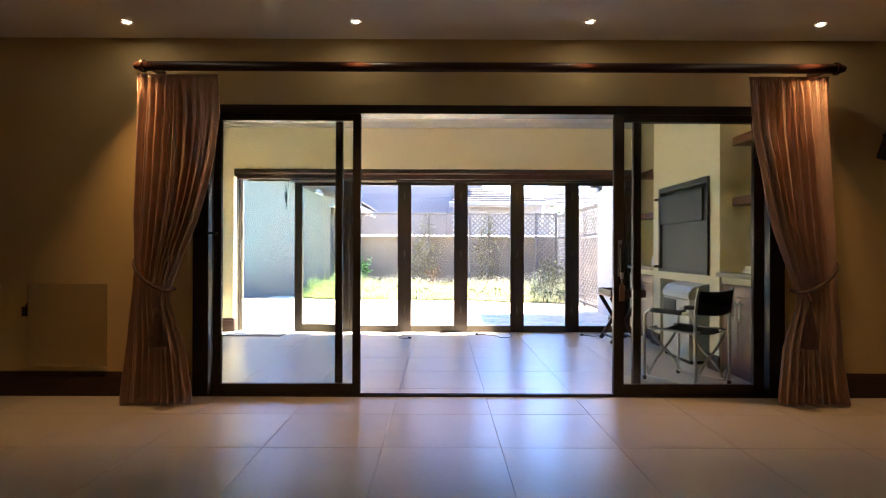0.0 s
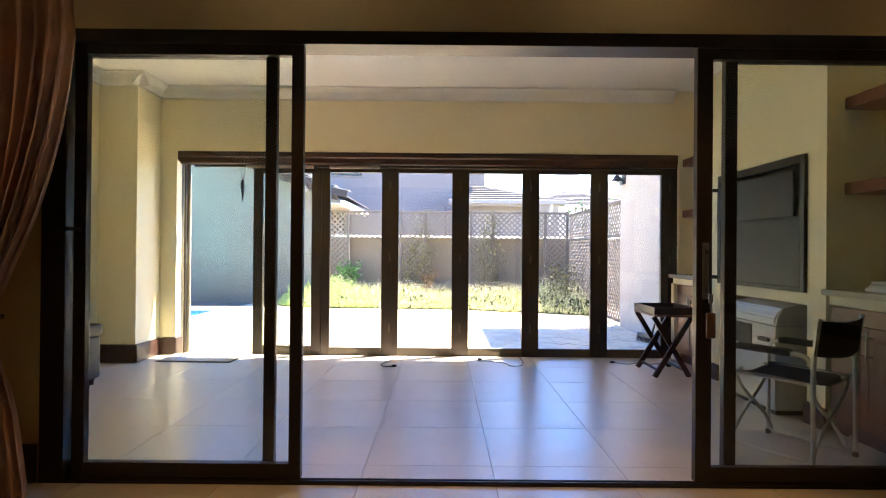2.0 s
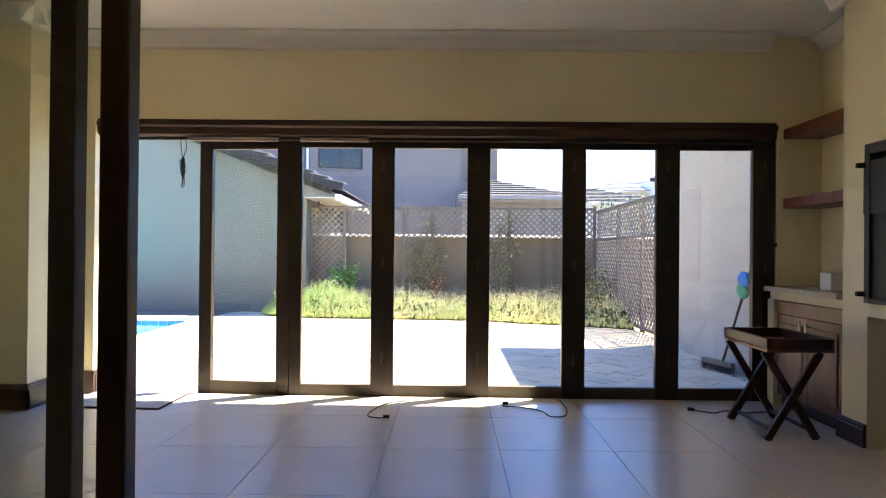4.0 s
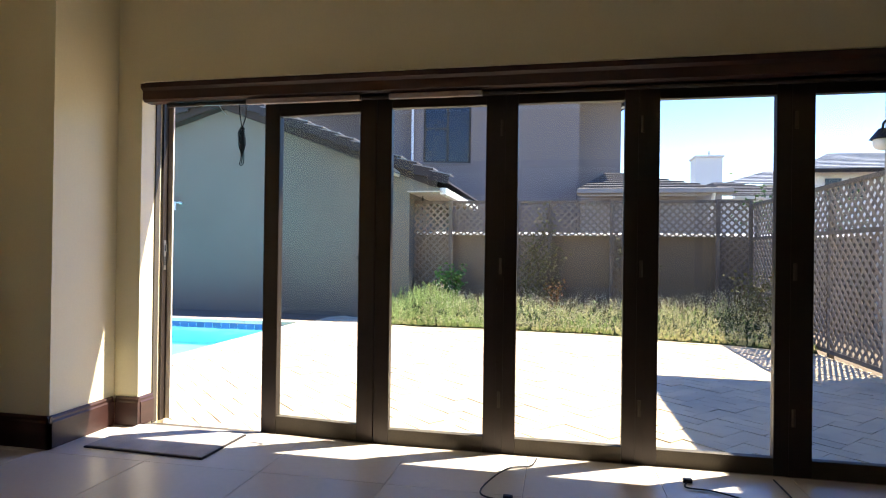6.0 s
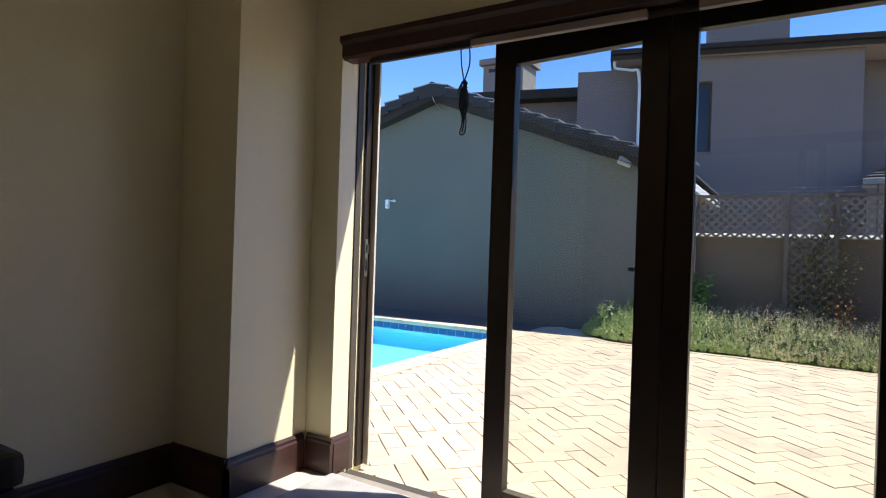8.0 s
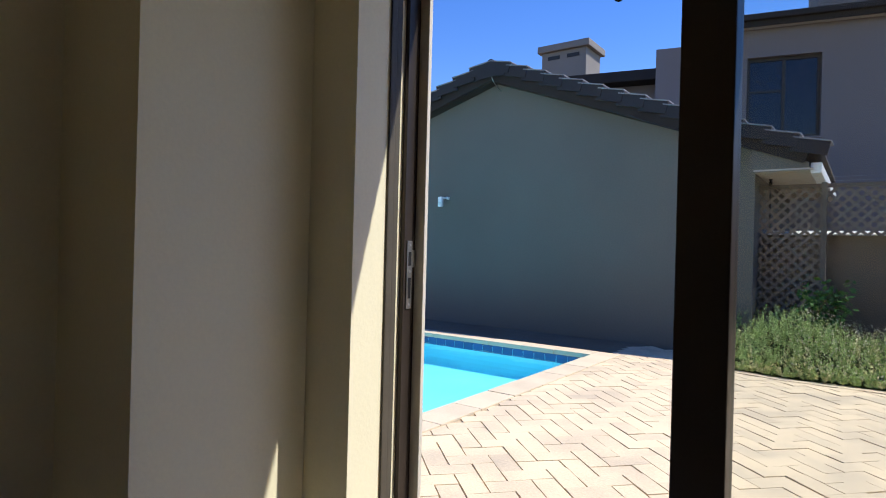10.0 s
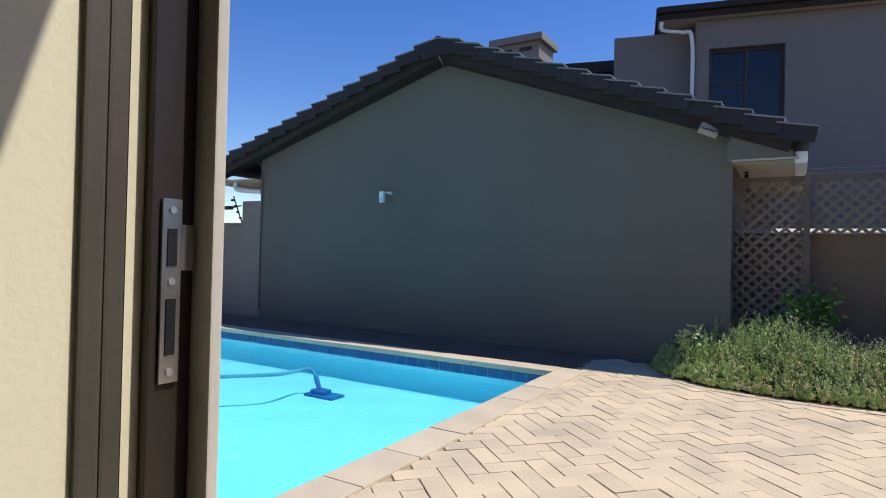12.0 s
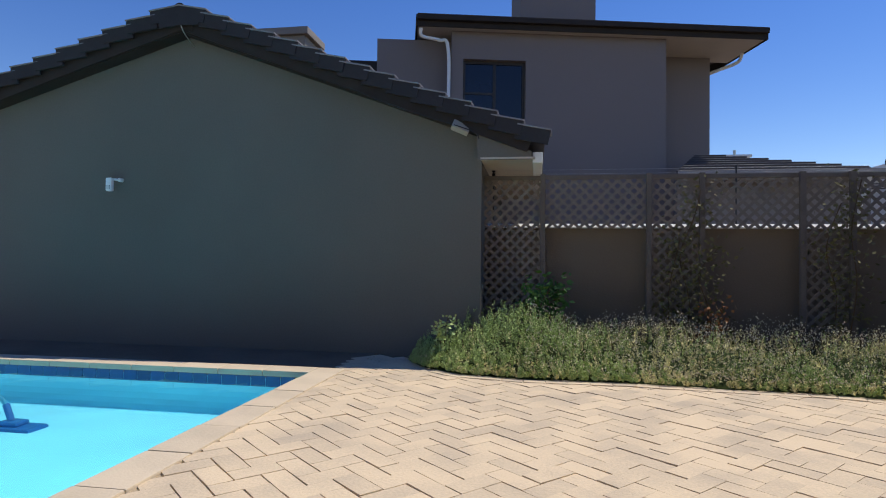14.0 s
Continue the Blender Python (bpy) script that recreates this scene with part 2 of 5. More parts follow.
def join(bm, b):
    if bm is None:
        return b
    me = bpy.data.meshes.new("tmp")
    b.to_mesh(me)
    b.free()
    bm.from_mesh(me)
    bpy.data.meshes.remove(me)
    return bm


def turned(bm, m):
    bmesh.ops.transform(bm, matrix=m, verts=bm.verts)
    return bm


def rod(a, b, r, bm=None, r2=None, seg=10):
    a, b = Vector(a), Vector(b)
    n = bmesh.new()
    bmesh.ops.create_cone(n, cap_ends=True, segments=seg, radius1=r, radius2=r if r2 is None else r2, depth=(b - a).length)
    q = (b - a).to_track_quat("Z", "Y").to_matrix().to_4x4()
    bmesh.ops.transform(n, matrix=Matrix.Translation((a + b) / 2) @ q, verts=n.verts)
    return join(bm, n)


def tube(points, r, bm=None, seg=8):
    """A round tube along a smoothed line of points."""
    pts = [Vector(p) for p in points]
    fine = []
    for i in range(len(pts) - 1):
        p0, p1, p2, p3 = pts[max(i - 1, 0)], pts[i], pts[i + 1], pts[min(i + 2, len(pts) - 1)]
        for k in range(6):
            t = k / 6
            fine.append(0.5 * ((2 * p1) + (p2 - p0) * t + (2 * p0 - 5 * p1 + 4 * p2 - p3) * t * t + (3 * p1 - p0 - 3 * p2 + p3) * t ** 3))
    fine.append(pts[-1])
    b = bmesh.new()
    rings = []
    for i, p in enumerate(fine):
        d = (fine[min(i + 1, len(fine) - 1)] - fine[max(i - 1, 0)]).normalized()
        side = d.cross(Vector((0.13, 0.31, 0.94))).normalized()
        up = d.cross(side)
        rings.append([b.verts.new(p + r * (math.cos(a) * side + math.sin(a) * up)) for a in [2 * math.pi * k / seg for k in range(seg)]])
    for u, v in zip(rings, rings[1:]):
        for k in range(seg):
            b.faces.new((u[k], u[(k + 1) % seg], v[(k + 1) % seg], v[k]))
    b.faces.new(rings[0])
    b.faces.new(rings[-1][::-1])
    return join(bm, b)


def prism(profile, axis, a, b):
    """A profile of (u, z) drawn along x (axis 'x') or y (axis 'y') from a to b."""
    bm = bmesh.new()
    mk = (lambda s, u, z: (s, u, z)) if axis == "x" else (lambda s, u, z: (u, s, z))
    r0 = [bm.verts.new(mk(a, u, z)) for u, z in profile]
    r1 = [bm.verts.new(mk(b, u, z)) for u, z in profile]
    n = len(profile)
    for i in range(n):
        bm.faces.new((r0[i], r0[(i + 1) % n], r1[(i + 1) % n], r1[i]))
    bm.faces.new(r0[::-1])
    bm.faces.new(r1)
    bmesh.ops.recalc_face_normals(bm, faces=bm.faces)
    return bm


def wall(name, bm, material=None, label="", category="wall"):
    return tagged(part(name, bm, material or M_WALL), label, category, kind="structure")


# ---- the house: walls, floors, ceilings ----
XL, XR = -3.75, 5.6            # living room, side walls
YB = -7.0                       # living room, back wall
YS0, YS1 = 6.07, 6.30           # wall with the sliding door
PXL, PXR = -3.26, 2.98          # patio room, side walls
YF0, YF1 = 9.48, 9.80           # wall with the folding door
SX0, SX1, SZ = -1.79, 2.615, 2.17
FX0, FX1, FZ = -2.71, 2.64, 2.17
G = -0.05                       # ground outside

b = box(XL - 0.25, SX0, YS0, YS1, -0.1, 3.0)
box(SX1, XR + 0.25, YS0, YS1, -0.1, 3.0, 0, b)
box(SX0, SX1, YS0, YS1, SZ, 3.0, 0, b)
wall("wall_sliding_door", b, M_LIVWALL, label="cream wall around the wide sliding door, coloured as in warm lamplight")
wall("wall_living_left", box(XL - 0.25, XL, YB, YS0, -0.1, 3.0), M_LIVWALL, label="cream living room wall coloured as in warm lamplight")
wall("wall_living_right", box(XR, XR + 0.25, YB, YS0, -0.1, 3.0), M_LIVWALL, label="cream living room wall coloured as in warm lamplight")
wall("wall_living_back", box(XL - 0.25, XR + 0.25, YB - 0.25, YB, -0.1, 3.0), M_LIVWALL, label="cream living room back wall coloured as in warm lamplight")
b = box(PXL - 0.25, FX0, YF0, 9.742, -0.1, 3.25)
box(FX1, PXR + 0.02, YF0, YF1, -0.1, 3.25, 0, b)
box(FX0, FX1, YF0, YF1, FZ, 3.25, 0, b)
wall("wall_folding_door", b, label="cream painted wall around the wide folding door")
wall("wall_patio_left", box(PXL - 0.25, PXL, YS1, YF0, -0.1, 3.25), label="cream painted side wall of the patio room")
wall("pier_patio_left", box(PXL, -2.88, 8.998, YF0 - 0.002, 0, Z_PATIO), label="cream painted pier in the corner beside the folding door", category="pier")
wall("wall_patio_right", box(PXR, PXR + 0.27, YS1, 12.60, -0.1, 3.25), M_WALL, "cream painted side wall behind the braai niches")

# braai chimney breast with its two openings
BX = 2.57
b = box(BX, PXR, 6.98, 7.17, 0, Z_PATIO)
box(BX, PXR, 8.40, 8.62, 0, Z_PATIO, 0, b)
box(BX, PXR, 7.17, 8.40, 1.80, Z_PATIO, 0, b)
box(BX, PXR, 7.17, 8.40, 0.78, 0.86, 0, b)
wall("chimney_breast", b, label="cream plastered chimney breast with a built-in braai", category="chimney breast")
b = box(BX + 0.02, PXR, 8.62, YF0, 0.80, 0.86)
box(BX + 0.02, PXR, YS1, 6.98, 0.80, 0.86, 0, b)
box(BX - 0.0, PXR, 9.40, YF0, 0.0, 0.80, 0, b)
wall("niche_base", b, label="cream plastered base under the niche counters", category="niche base")

wall("ceiling_living", box(XL - 0.25, XR + 0.25, YB - 0.25, YS0 + 0.02, Z_LIVING, Z_LIVING + 0.2), M_CEIL, "plain white living room ceiling", "ceiling")
wall("ceiling_patio", box(PXL - 0.25, PXR + 0.2, YS0 + 0.05, YF1 - 0.02, Z_PATIO, Z_PATIO + 0.2), M_CEIL, "white ceiling of the patio room", "ceiling")
wall("roof_slab", box(PXL - 0.4, PXR + 1.4, YB - 0.3, YF1 + 0.02, 3.25, 3.45), M_FASCIA, "dark roof over the house", "roof")


def cornice(name, axis, a, c, u, z, way):
    s = way
    prof = [(u, z), (u + s * 0.115, z), (u + s * 0.115, z - 0.018), (u + s * 0.09, z - 0.03), (u + s * 0.055, z - 0.05), (u + s * 0.03, z - 0.085), (u + s * 0.02, z - 0.11), (u, z - 0.12)]
    tagged(part(name, prism(prof, axis, a, c), M_CEIL), "white moulded plaster cornice", "cornice", kind="structure")


ZP, ZL = Z_PATIO - 0.002, Z_LIVING - 0.002
cornice("cornice_patio_far", "x", -2.88, BX, YF0 - 0.002, ZP, -1)
cornice("cornice_patio_near", "x", PXL, PXR, YS1 + 0.002, ZP, 1)
cornice("cornice_patio_left", "y", YS1, 8.998, PXL + 0.002, ZP, 1)
cornice("cornice_pier_side", "y", 8.888, YF0, -2.878, ZP, 1)
cornice("cornice_pier_front", "x", PXL, -2.765, 8.996, ZP, -1)
cornice("cornice_breast", "y", 6.87, 8.73, BX - 0.002, ZP, -1)
cornice("cornice_niche_far", "y", 8.62, YF0, PXR - 0.002, ZP, -1)
cornice("cornice_niche_near", "y", YS1, 6.98, PXR - 0.002, ZP, -1)


def skirting(name, axis, a, c, u, way, h=0.18):
    s = way
    prof = [(u, 0.002), (u + s * 0.022, 0.002), (u + s * 0.022, h - 0.035), (u + s * 0.016, h - 0.025), (u + s * 0.016, h - 0.012), (u + s * 0.008, h), (u, h)]
    tagged(part(name, prism(prof, axis, a, c), M_SKIRT), "dark stained wooden skirting board", "skirting", kind="structure")


skirting("baseboard_living_a", "x", XL, SX0 - 0.02, YS0 - 0.002, -1)
skirting("baseboard_living_b", "x", SX1 + 0.02, XR, YS0 - 0.002, -1)
skirting("baseboard_living_c", "y", YB, YS0 - 0.03, XL + 0.002, 1)
skirting("baseboard_living_d", "y", YB, YS0 - 0.03, XR - 0.002, -1)
skirting("baseboard_patio_left", "y", YS1 + 0.03, 8.973, PXL + 0.002, 1)
skirting("baseboard_pier_front", "x", PXL, -2.856, 8.996, -1)
skirting("baseboard_pier_side", "y", 8.974, YF0 - 0.026, -2.878, 1)
skirting("baseboard_step", "x", -2.856, FX0 + 0.02, YF0 - 0.002, -1)
skirting("baseboard_reveal", "y", YF0, 9.602, FX0 + 0.002, 1)
skirting("baseboard_patio_near_a", "x", PXL + 0.03, SX0 - 0.02, YS1 + 0.002, 1)
skirting("baseboard_breast_a", "y", 6.96, 7.17, BX - 0.002, -1, 0.14)
skirting("baseboard_breast_b", "y", 8.40, 8.64, BX - 0.002, -1, 0.14)

# ground, outside wing, boundary walls
b = bmesh.new()
RING = [(-3.9, 15.14), (-3.9, 9.72), (-3.9, 10.55), (-10.06, 10.55), (-10.06, 15.14)]
PX0, PX1, PY0, PY1 = -9.72, -4.16, 10.80, 14.92
for x0, x1, y0, y1 in ((-400, PX0 - 0.2, -400, 600), (PX1 + 0.2, 400, -400, 600), (PX0 - 0.2, PX1 + 0.2, -400, PY0 - 0.2), (PX0 - 0.2, PX1 + 0.2, PY1 + 0.2, 600)):
    b.faces.new([b.verts.new(p) for p in ((x0, y0, G - 0.06), (x1, y0, G - 0.06), (x1, y1, G - 0.06), (x0, y1, G - 0.06))])
bmesh.ops.remove_doubles(b, verts=b.verts, dist=0.001)
tagged(part("ground", b, M_EARTH), "dry brown earth around the houses", "ground", kind="structure")
wall("wing_eave", box(2.42, 4.6, YF1 + 0.03, 13.08, 3.22, 3.36), M_FASCIA, "dark eave of the wing beside the yard", "eave")
b = box(PXR - 0.001, PXR + 0.275, YF1 + 0.002, 12.604, G - 0.1, 3.22)
wall("wall_wing", b, M_WING, "pale plastered wall of the wing beside the yard")
wall("wall_wing_end", box(PXR + 0.27, 4.6, 12.35, 12.60, G - 0.1, 3.22), M_WING, "pale plastered end wall of the wing")
b = box(-2.72, 6.6, 16.78, 16.98, G - 0.1, 1.43)
wall("wall_boundary_back", b, M_BACKWALL, "brown plastered boundary wall behind the lattice")
wall("coping_boundary_back", prism([(16.75, 1.432), (16.75, 1.445), (16.80, 1.485), (16.92, 1.485), (17.01, 1.445), (17.01, 1.432)], "x", -2.70, 6.6), M_FARWHITE, "pale coping on top of the boundary wall", "wall coping")
wall("wall_side_yard", box(4.9, 5.1, 12.6, 16.78, G - 0.1, 1.9), M_FARWHITE, "white plastered wall beyond the side lattice")
b = box(-14.5, -10.5, 16.30, 16.50, G - 0.1, 1.52)
wall("wall_boundary_left", b, M_GREY_WALL, "grey plastered boundary wall beside the garage")
wall("coping_boundary_left", box(-14.5, -10.5, 16.27, 16.53, 1.524, 1.57, 0.008), M_GREY_WALL, "grey plastered coping on the boundary wall", "wall coping")
wall("pier_boundary_left", box(-10.5, -10.02, 16.28, 16.60, G - 0.1, 1.95, 0.01), M_GREY_WALL, "taller grey plastered pier against the garage", "pier")
b = box(-13.0, -12.35, 15.75, 16.29, G - 0.1, 1.80, 0.01)
box(-13.05, -12.30, 15.70, 16.295, 1.80, 1.90, 0.01, b)
wall("pillar_boundary_left", b, M_WING, "square plastered pillar with a flat cap", "pillar")
wall("wall_yard_left", box(-14.5, -14.3, 2, 16.3, G - 0.1, 1.9), M_WING, "plain plastered wall closing the yard")
wall("wall_house_flank", box(PXL - 0.45, PXL - 0.25, YB, YF1, G - 0.1, 3.25), M_WING, "pale plastered outer wall of the house")

# pool shell
b = bmesh.new()
PD = -0.47
# upright walls that run into the floor in a cove
shell = [(0.0, G - 0.06), (0.0, PD + 0.22)] + [(0.22 * (1 - math.cos(q)), PD + 0.22 * (1 - math.sin(q))) for q in [math.pi / 2 * k / 6 for k in range(1, 7)]]
rings = [[b.verts.new((x, y, z)) for x, y in ((PX0 + o, PY0 + o), (PX1 - o, PY0 + o), (PX1 - o, PY1 - o), (PX0 + o, PY1 - o))] for o, z in shell]
b.faces.new(rings[-1])
for u, v in zip(rings, rings[1:]):
    for i in range(4):
        b.faces.new((v[i], u[i], u[(i + 1) % 4], v[(i + 1) % 4]))
pool = tagged(part("swimming_pool", b, M_POOL), "rectangular swimming pool lined in pale blue plaster", "swimming pool", kind="structure")
bevel_steps = box(PX1 - 1.1, PX1, PY0, PY0 + 1.3, PD, -0.40, 0.03)
box(PX1 - 0.7, PX1, PY0, PY0 + 0.85, -0.40, -0.30, 0.03, bevel_steps)
part("pool_step", bevel_steps, M_POOL, pool)
b = bmesh.new()
nx, ny = 48, 36
grid = [[b.verts.new((PX0 + (PX1 - PX0) * i / nx, PY0 + (PY1 - PY0) * j / ny, -0.140 + 0.006 * noise.noise(Vector((i * 0.35, j * 0.35, 0))))) for j in range(ny + 1)] for i in range(nx + 1)]
for i in range(nx):
    for j in range(ny):
        b.faces.new((grid[i][j], grid[i + 1][j], grid[i + 1][j + 1], grid[i][j + 1]))
tagged(part("pool_water", b, M_WATER, smooth=True), "clear rippled turquoise pool water", "water", kind="structure")


# ---- sliding door ----
def glazed(name, x0, x1, y, z0, z1, parent, stile=0.055, top=0.055, bottom=0.072, deep=0.042, material=None, label="", low=None):
    """A glazed panel: frame of four bars and a pane, in the plane y."""
    mt = material or M_BRONZE
    st = part(name, box(x0, x0 + stile, y - deep / 2, y + deep / 2, z0, z1, 0.004), mt, parent, label)
    part("stile", box(x1 - stile, x1, y - deep / 2, y + deep / 2, z0, z1, 0.004), mt, st)
    part("top_rail", box(x0 + stile, x1 - stile, y - deep / 2 + 0.002, y + deep / 2 - 0.002, z1 - top, z1, 0.004), mt, st)
    part("bottom_rail", box(x0 + stile, x1 - stile, y - deep / 2 + 0.002, y + deep / 2 - 0.002, z0, z0 + bottom, 0.004), low or mt, st)
    gl = part("pane", box(x0 + stile - 0.008, x1 - stile + 0.008, y - 0.003, y + 0.003, z0 + bottom - 0.008, z1 - top + 0.008), M_GLASS, st, "clear glass pane")
    gl.visible_shadow = False
    return st


sd = thing("door_sliding", (0.5, 6.15, 0), "wide dark bronze aluminium sliding door standing open in the middle", "sliding door", kind="structure")
part("door_jamb", box(SX0, -1.675, 6.052, 6.215, 0.0, SZ, 0.004), M_BRONZE, sd)
part("door_jamb", box(2.503, SX1, 6.052, 6.215, 0.0, SZ, 0.004), M_BRONZE, sd)
part("door_head", box(-1.675, 2.503, 6.054, 6.213, SZ - 0.065, SZ, 0.004), M_BRONZE, sd)
tr = box(-1.675, 2.503, 6.054, 6.104, 0.0, 0.008, 0.002)
for ty in (6.066, 6.092):
    box(-1.675, 2.503, ty - 0.004, ty + 0.004, 0.008, 0.018, 0, tr)
part("door_track", tr, M_BRONZE, sd, "bronze aluminium floor track")
glazed("fixed_panel", -1.725, -0.692, 6.147, 0.002, SZ - 0.055, sd, 0.055)
slide_l = glazed("sliding_panel", -1.645, -0.548, 6.090, 0.02, SZ - 0.06, sd, 0.058)
glazed("fixed_panel", 1.508, 2.562, 6.147, 0.002, SZ - 0.055, sd, 0.060)
slide_r = glazed("sliding_panel", 1.345, 2.468, 6.090, 0.02, SZ - 0.06, sd, 0.076)
b = box(1.372, 1.400, 6.057, 6.070, 0.90, 1.17, 0.004)
part("lock_plate", b, M_CHROME, slide_r, "worn steel lock plate")
b = box(1.380, 1.394, 6.022, 6.060, 0.93, 0.955, 0.003)
box(1.380, 1.394, 6.022, 6.060, 1.115, 1.14, 0.003, b)
box(1.379, 1.395, 6.018, 6.032, 0.93, 1.14, 0.004, b)
part("pull_handle", b, M_BRONZE, slide_r)
b = box(-1.625, -1.607, 6.020, 6.071, 1.20, 1.22, 0.003)
box(-1.70, -1.607, 6.015, 6.030, 1.20, 1.22, 0.003, b)
part("pull_handle", b, M_BRONZE, slide_l)

kt = thing("key_tag", (1.387, 6.03, 0.90), "wooden tag hanging from the keys in the lock", "key tag")
part("tag", box(1.365, 1.408, 6.000, 6.012, 0.72, 0.84, 0.010), surf("tan_wood_tag", (0.17, 0.10, 0.06), 0.6), kt)
b = tube([(1.387, 6.024, 0.93), (1.385, 6.006, 0.90), (1.387, 6.006, 0.84)], 0.003)
box(1.375, 1.397, 6.002, 6.008, 0.885, 0.93, 0.003, b)
part("key", b, M_CHROME, kt, "steel key and ring")

# ---- folding door ----
FY = 9.55
fd = thing("door_folding", (0, FY, 0), "wide folding glass door of weathered bronze aluminium, one end leaf ajar", "folding door", kind="structure")
LEAF_Z0, LEAF_Z1 = -0.025, 2.060
part("door_jamb", box(2.568, FX1, 9.515, 9.60, -0.02, FZ, 0.004), M_BRONZE, fd)
part("door_head", box(FX0, FX1, 9.50, 9.60, 2.066, FZ, 0.003), M_BRONZE, fd)
part("head_cover", box(FX0 + 0.002, FX1 - 0.002, 9.601, 9.790, FZ - 0.012, FZ - 0.001), M_FASCIA, fd)
part("door_sill", box(FX0, FX1, 9.49, 9.645, -0.06, -0.028, 0.003), M_OLIVE, fd, "weathered aluminium sill")
EDGES = [-1.174, -0.438, 0.318, 1.073, 1.81, 2.566]
for i, (a, c) in enumerate(zip(EDGES, EDGES[1:])):
    leaf = glazed("folding_leaf", a + 0.0005, c - 0.0005, FY, LEAF_Z0, LEAF_Z1, fd, 0.090, 0.100, 0.105, 0.050, M_BRONZE, "", M_OLIVE)
    part("cover_strip", box(c - 0.02, c + 0.02, FY - 0.030, FY - 0.0255, LEAF_Z0, LEAF_Z1, 0.001), M_BRONZE, leaf)
    for hz in (0.25, 1.0, 1.78):
        part("hinge", rod((c, FY - 0.032, hz), (c, FY - 0.032, hz + 0.09), 0.009), M_OLIVE, leaf)
# end leaf, ajar outwards
ajar = glazed("folding_leaf", -0.755, -0.003, 0, LEAF_Z0, LEAF_Z1, fd, 0.104, 0.112, 0.115, 0.050, M_BRONZE, "", M_OLIVE)
b = box(-0.086, -0.066, 0.025, 0.032, 0.97, 1.17, 0.003)
rod((-0.076, 0.03, 1.08), (-0.076, 0.075, 1.08), 0.008, b)
box(-0.165, -0.068, 0.068, 0.084, 1.07, 1.088, 0.005, b)
part("lever_handle", b, M_BLACK, ajar, "black lever handle")
ajar.matrix_basis = pose(-1.174, FY, 0, 0, 0, -5.5)
# jamb with strike plate
JX = -2.694
JY = 0.060
jm = part("lock_jamb", box(FX0 + 0.001, JX, 9.612 + JY, 9.662 + JY, -0.02, FZ - 0.03, 0.002), M_BRONZE, fd, "dark bronze jamb")
part("bead", box(FX0 + 0.001, -2.702, 9.606, 9.629, -0.02, FZ - 0.03, 0.004), M_OLIVE, jm)
part("bead", box(FX0 + 0.001, -2.705, 9.631, 9.652, -0.02, FZ - 0.03, 0.004), M_OLIVE, jm)
part("stop", box(FX0 + 0.001, -2.662, 9.663 + JY, 9.678 + JY, -0.02, FZ - 0.03, 0.003), M_LTBRONZE, jm, "pale bronze outer stop")
b = box(JX, JX + 0.004, 9.622 + JY, 9.645 + JY, 0.975, 1.172, 0.001)
box(JX, JX + 0.0045, 9.644 + JY, 9.660 + JY, 1.095, 1.145, 0.001, b)
sp = part("strike_plate", b, M_CHROME, jm, "worn steel strike plate")
for z0, z1 in ((1.10, 1.14), (1.005, 1.065)):
    part("strike_hole", box(JX + 0.0035, JX + 0.0052, 9.628 + JY, 9.639 + JY, z0, z1), M_BLACK, sp)
for sz in (1.16, 1.083, 0.987):
    part("screw", rod((JX + 0.003, 9.6335 + JY, sz), (JX + 0.006, 9.6335 + JY, sz), 0.004), M_ALU, sp)

# pelmet over the folding door
prof = [(9.476, 2.02), (9.41, 2.02), (9.395, 2.032), (9.395, 2.085), (9.375, 2.10), (9.375, 2.125), (9.476, 2.125)]
tagged(part("pelmet", prism(prof, "x", -2.64, 2.585), M_MAHOG), "dark mahogany pelmet above the folding door", "pelmet", kind="structure")
part_blind = thing("roller_blind", (2.0, 9.44, 2.0), "rolled up blind with a pale bottom bar under the pelmet", "roller blind")
part("roll", rod((-2.50, 9.445, 2.005), (2.45, 9.445, 2.005), 0.014), M_BRONZE, part_blind)
for x0, x1 in ((-1.95, -1.24), (-1.07, -0.54)):
    part("bottom_bar", box(x0, x1, 9.40, 9.428, 1.982, 2.012, 0.004), M_BAR, part_blind, "pale bottom bar")


# ---- tiled floor ----
T = 0.658
floor = tagged(part("floor", box(XL, XR, YB, YF1 - 0.25, -0.12, -0.008), M_GROUT), "large beige porcelain floor tiles with thin dark joints", "floor", kind="structure")
box_m = {}


def tile_mesh(w, d):
    key = (round(w, 3), round(d, 3))
    if key not in box_m:
        box_m[key] = to_mesh("tile", box(-w / 2, w / 2, -d / 2, d / 2, -0.012, 0.0, 0.0012), M_TILE)
    return box_m[key]


def lay(x0, x1, y0, y1, ox, oy):
    i = math.floor((x0 - ox) / T)
    while ox + i * T < x1:
        j = math.floor((y0 - oy) / T)
        while oy + j * T < y1:
            a, c = max(x0, ox + i * T), min(x1, ox + (i + 1) * T)
            e, f = max(y0, oy + j * T), min(y1, oy + (j + 1) * T)
            if c - a > 0.02 and f - e > 0.02:
                piece("tile", tile_mesh(c - a - 0.003, f - e - 0.003), floor, Matrix.Translation(((a + c) / 2, (e + f) / 2, 0)))
            j += 1
        i += 1


lay(XL, 4.3, 0.9, 6.052, 0.39, 4.94)
lay(PXL + 0.0, PXR, 6.108, YF0 + 0.012, 0.39, 6.975)
tagged(part("floor_back", box(XL, XR, YB, 0.9, -0.008, -0.001), M_TILE), "beige porcelain floor at the back of the room", "floor", kind="structure")

tagged(part("floor_side", box(4.3, XR, 0.9, YS0, -0.008, -0.001), M_TILE), "beige porcelain floor at the side of the room", "floor", kind="structure")


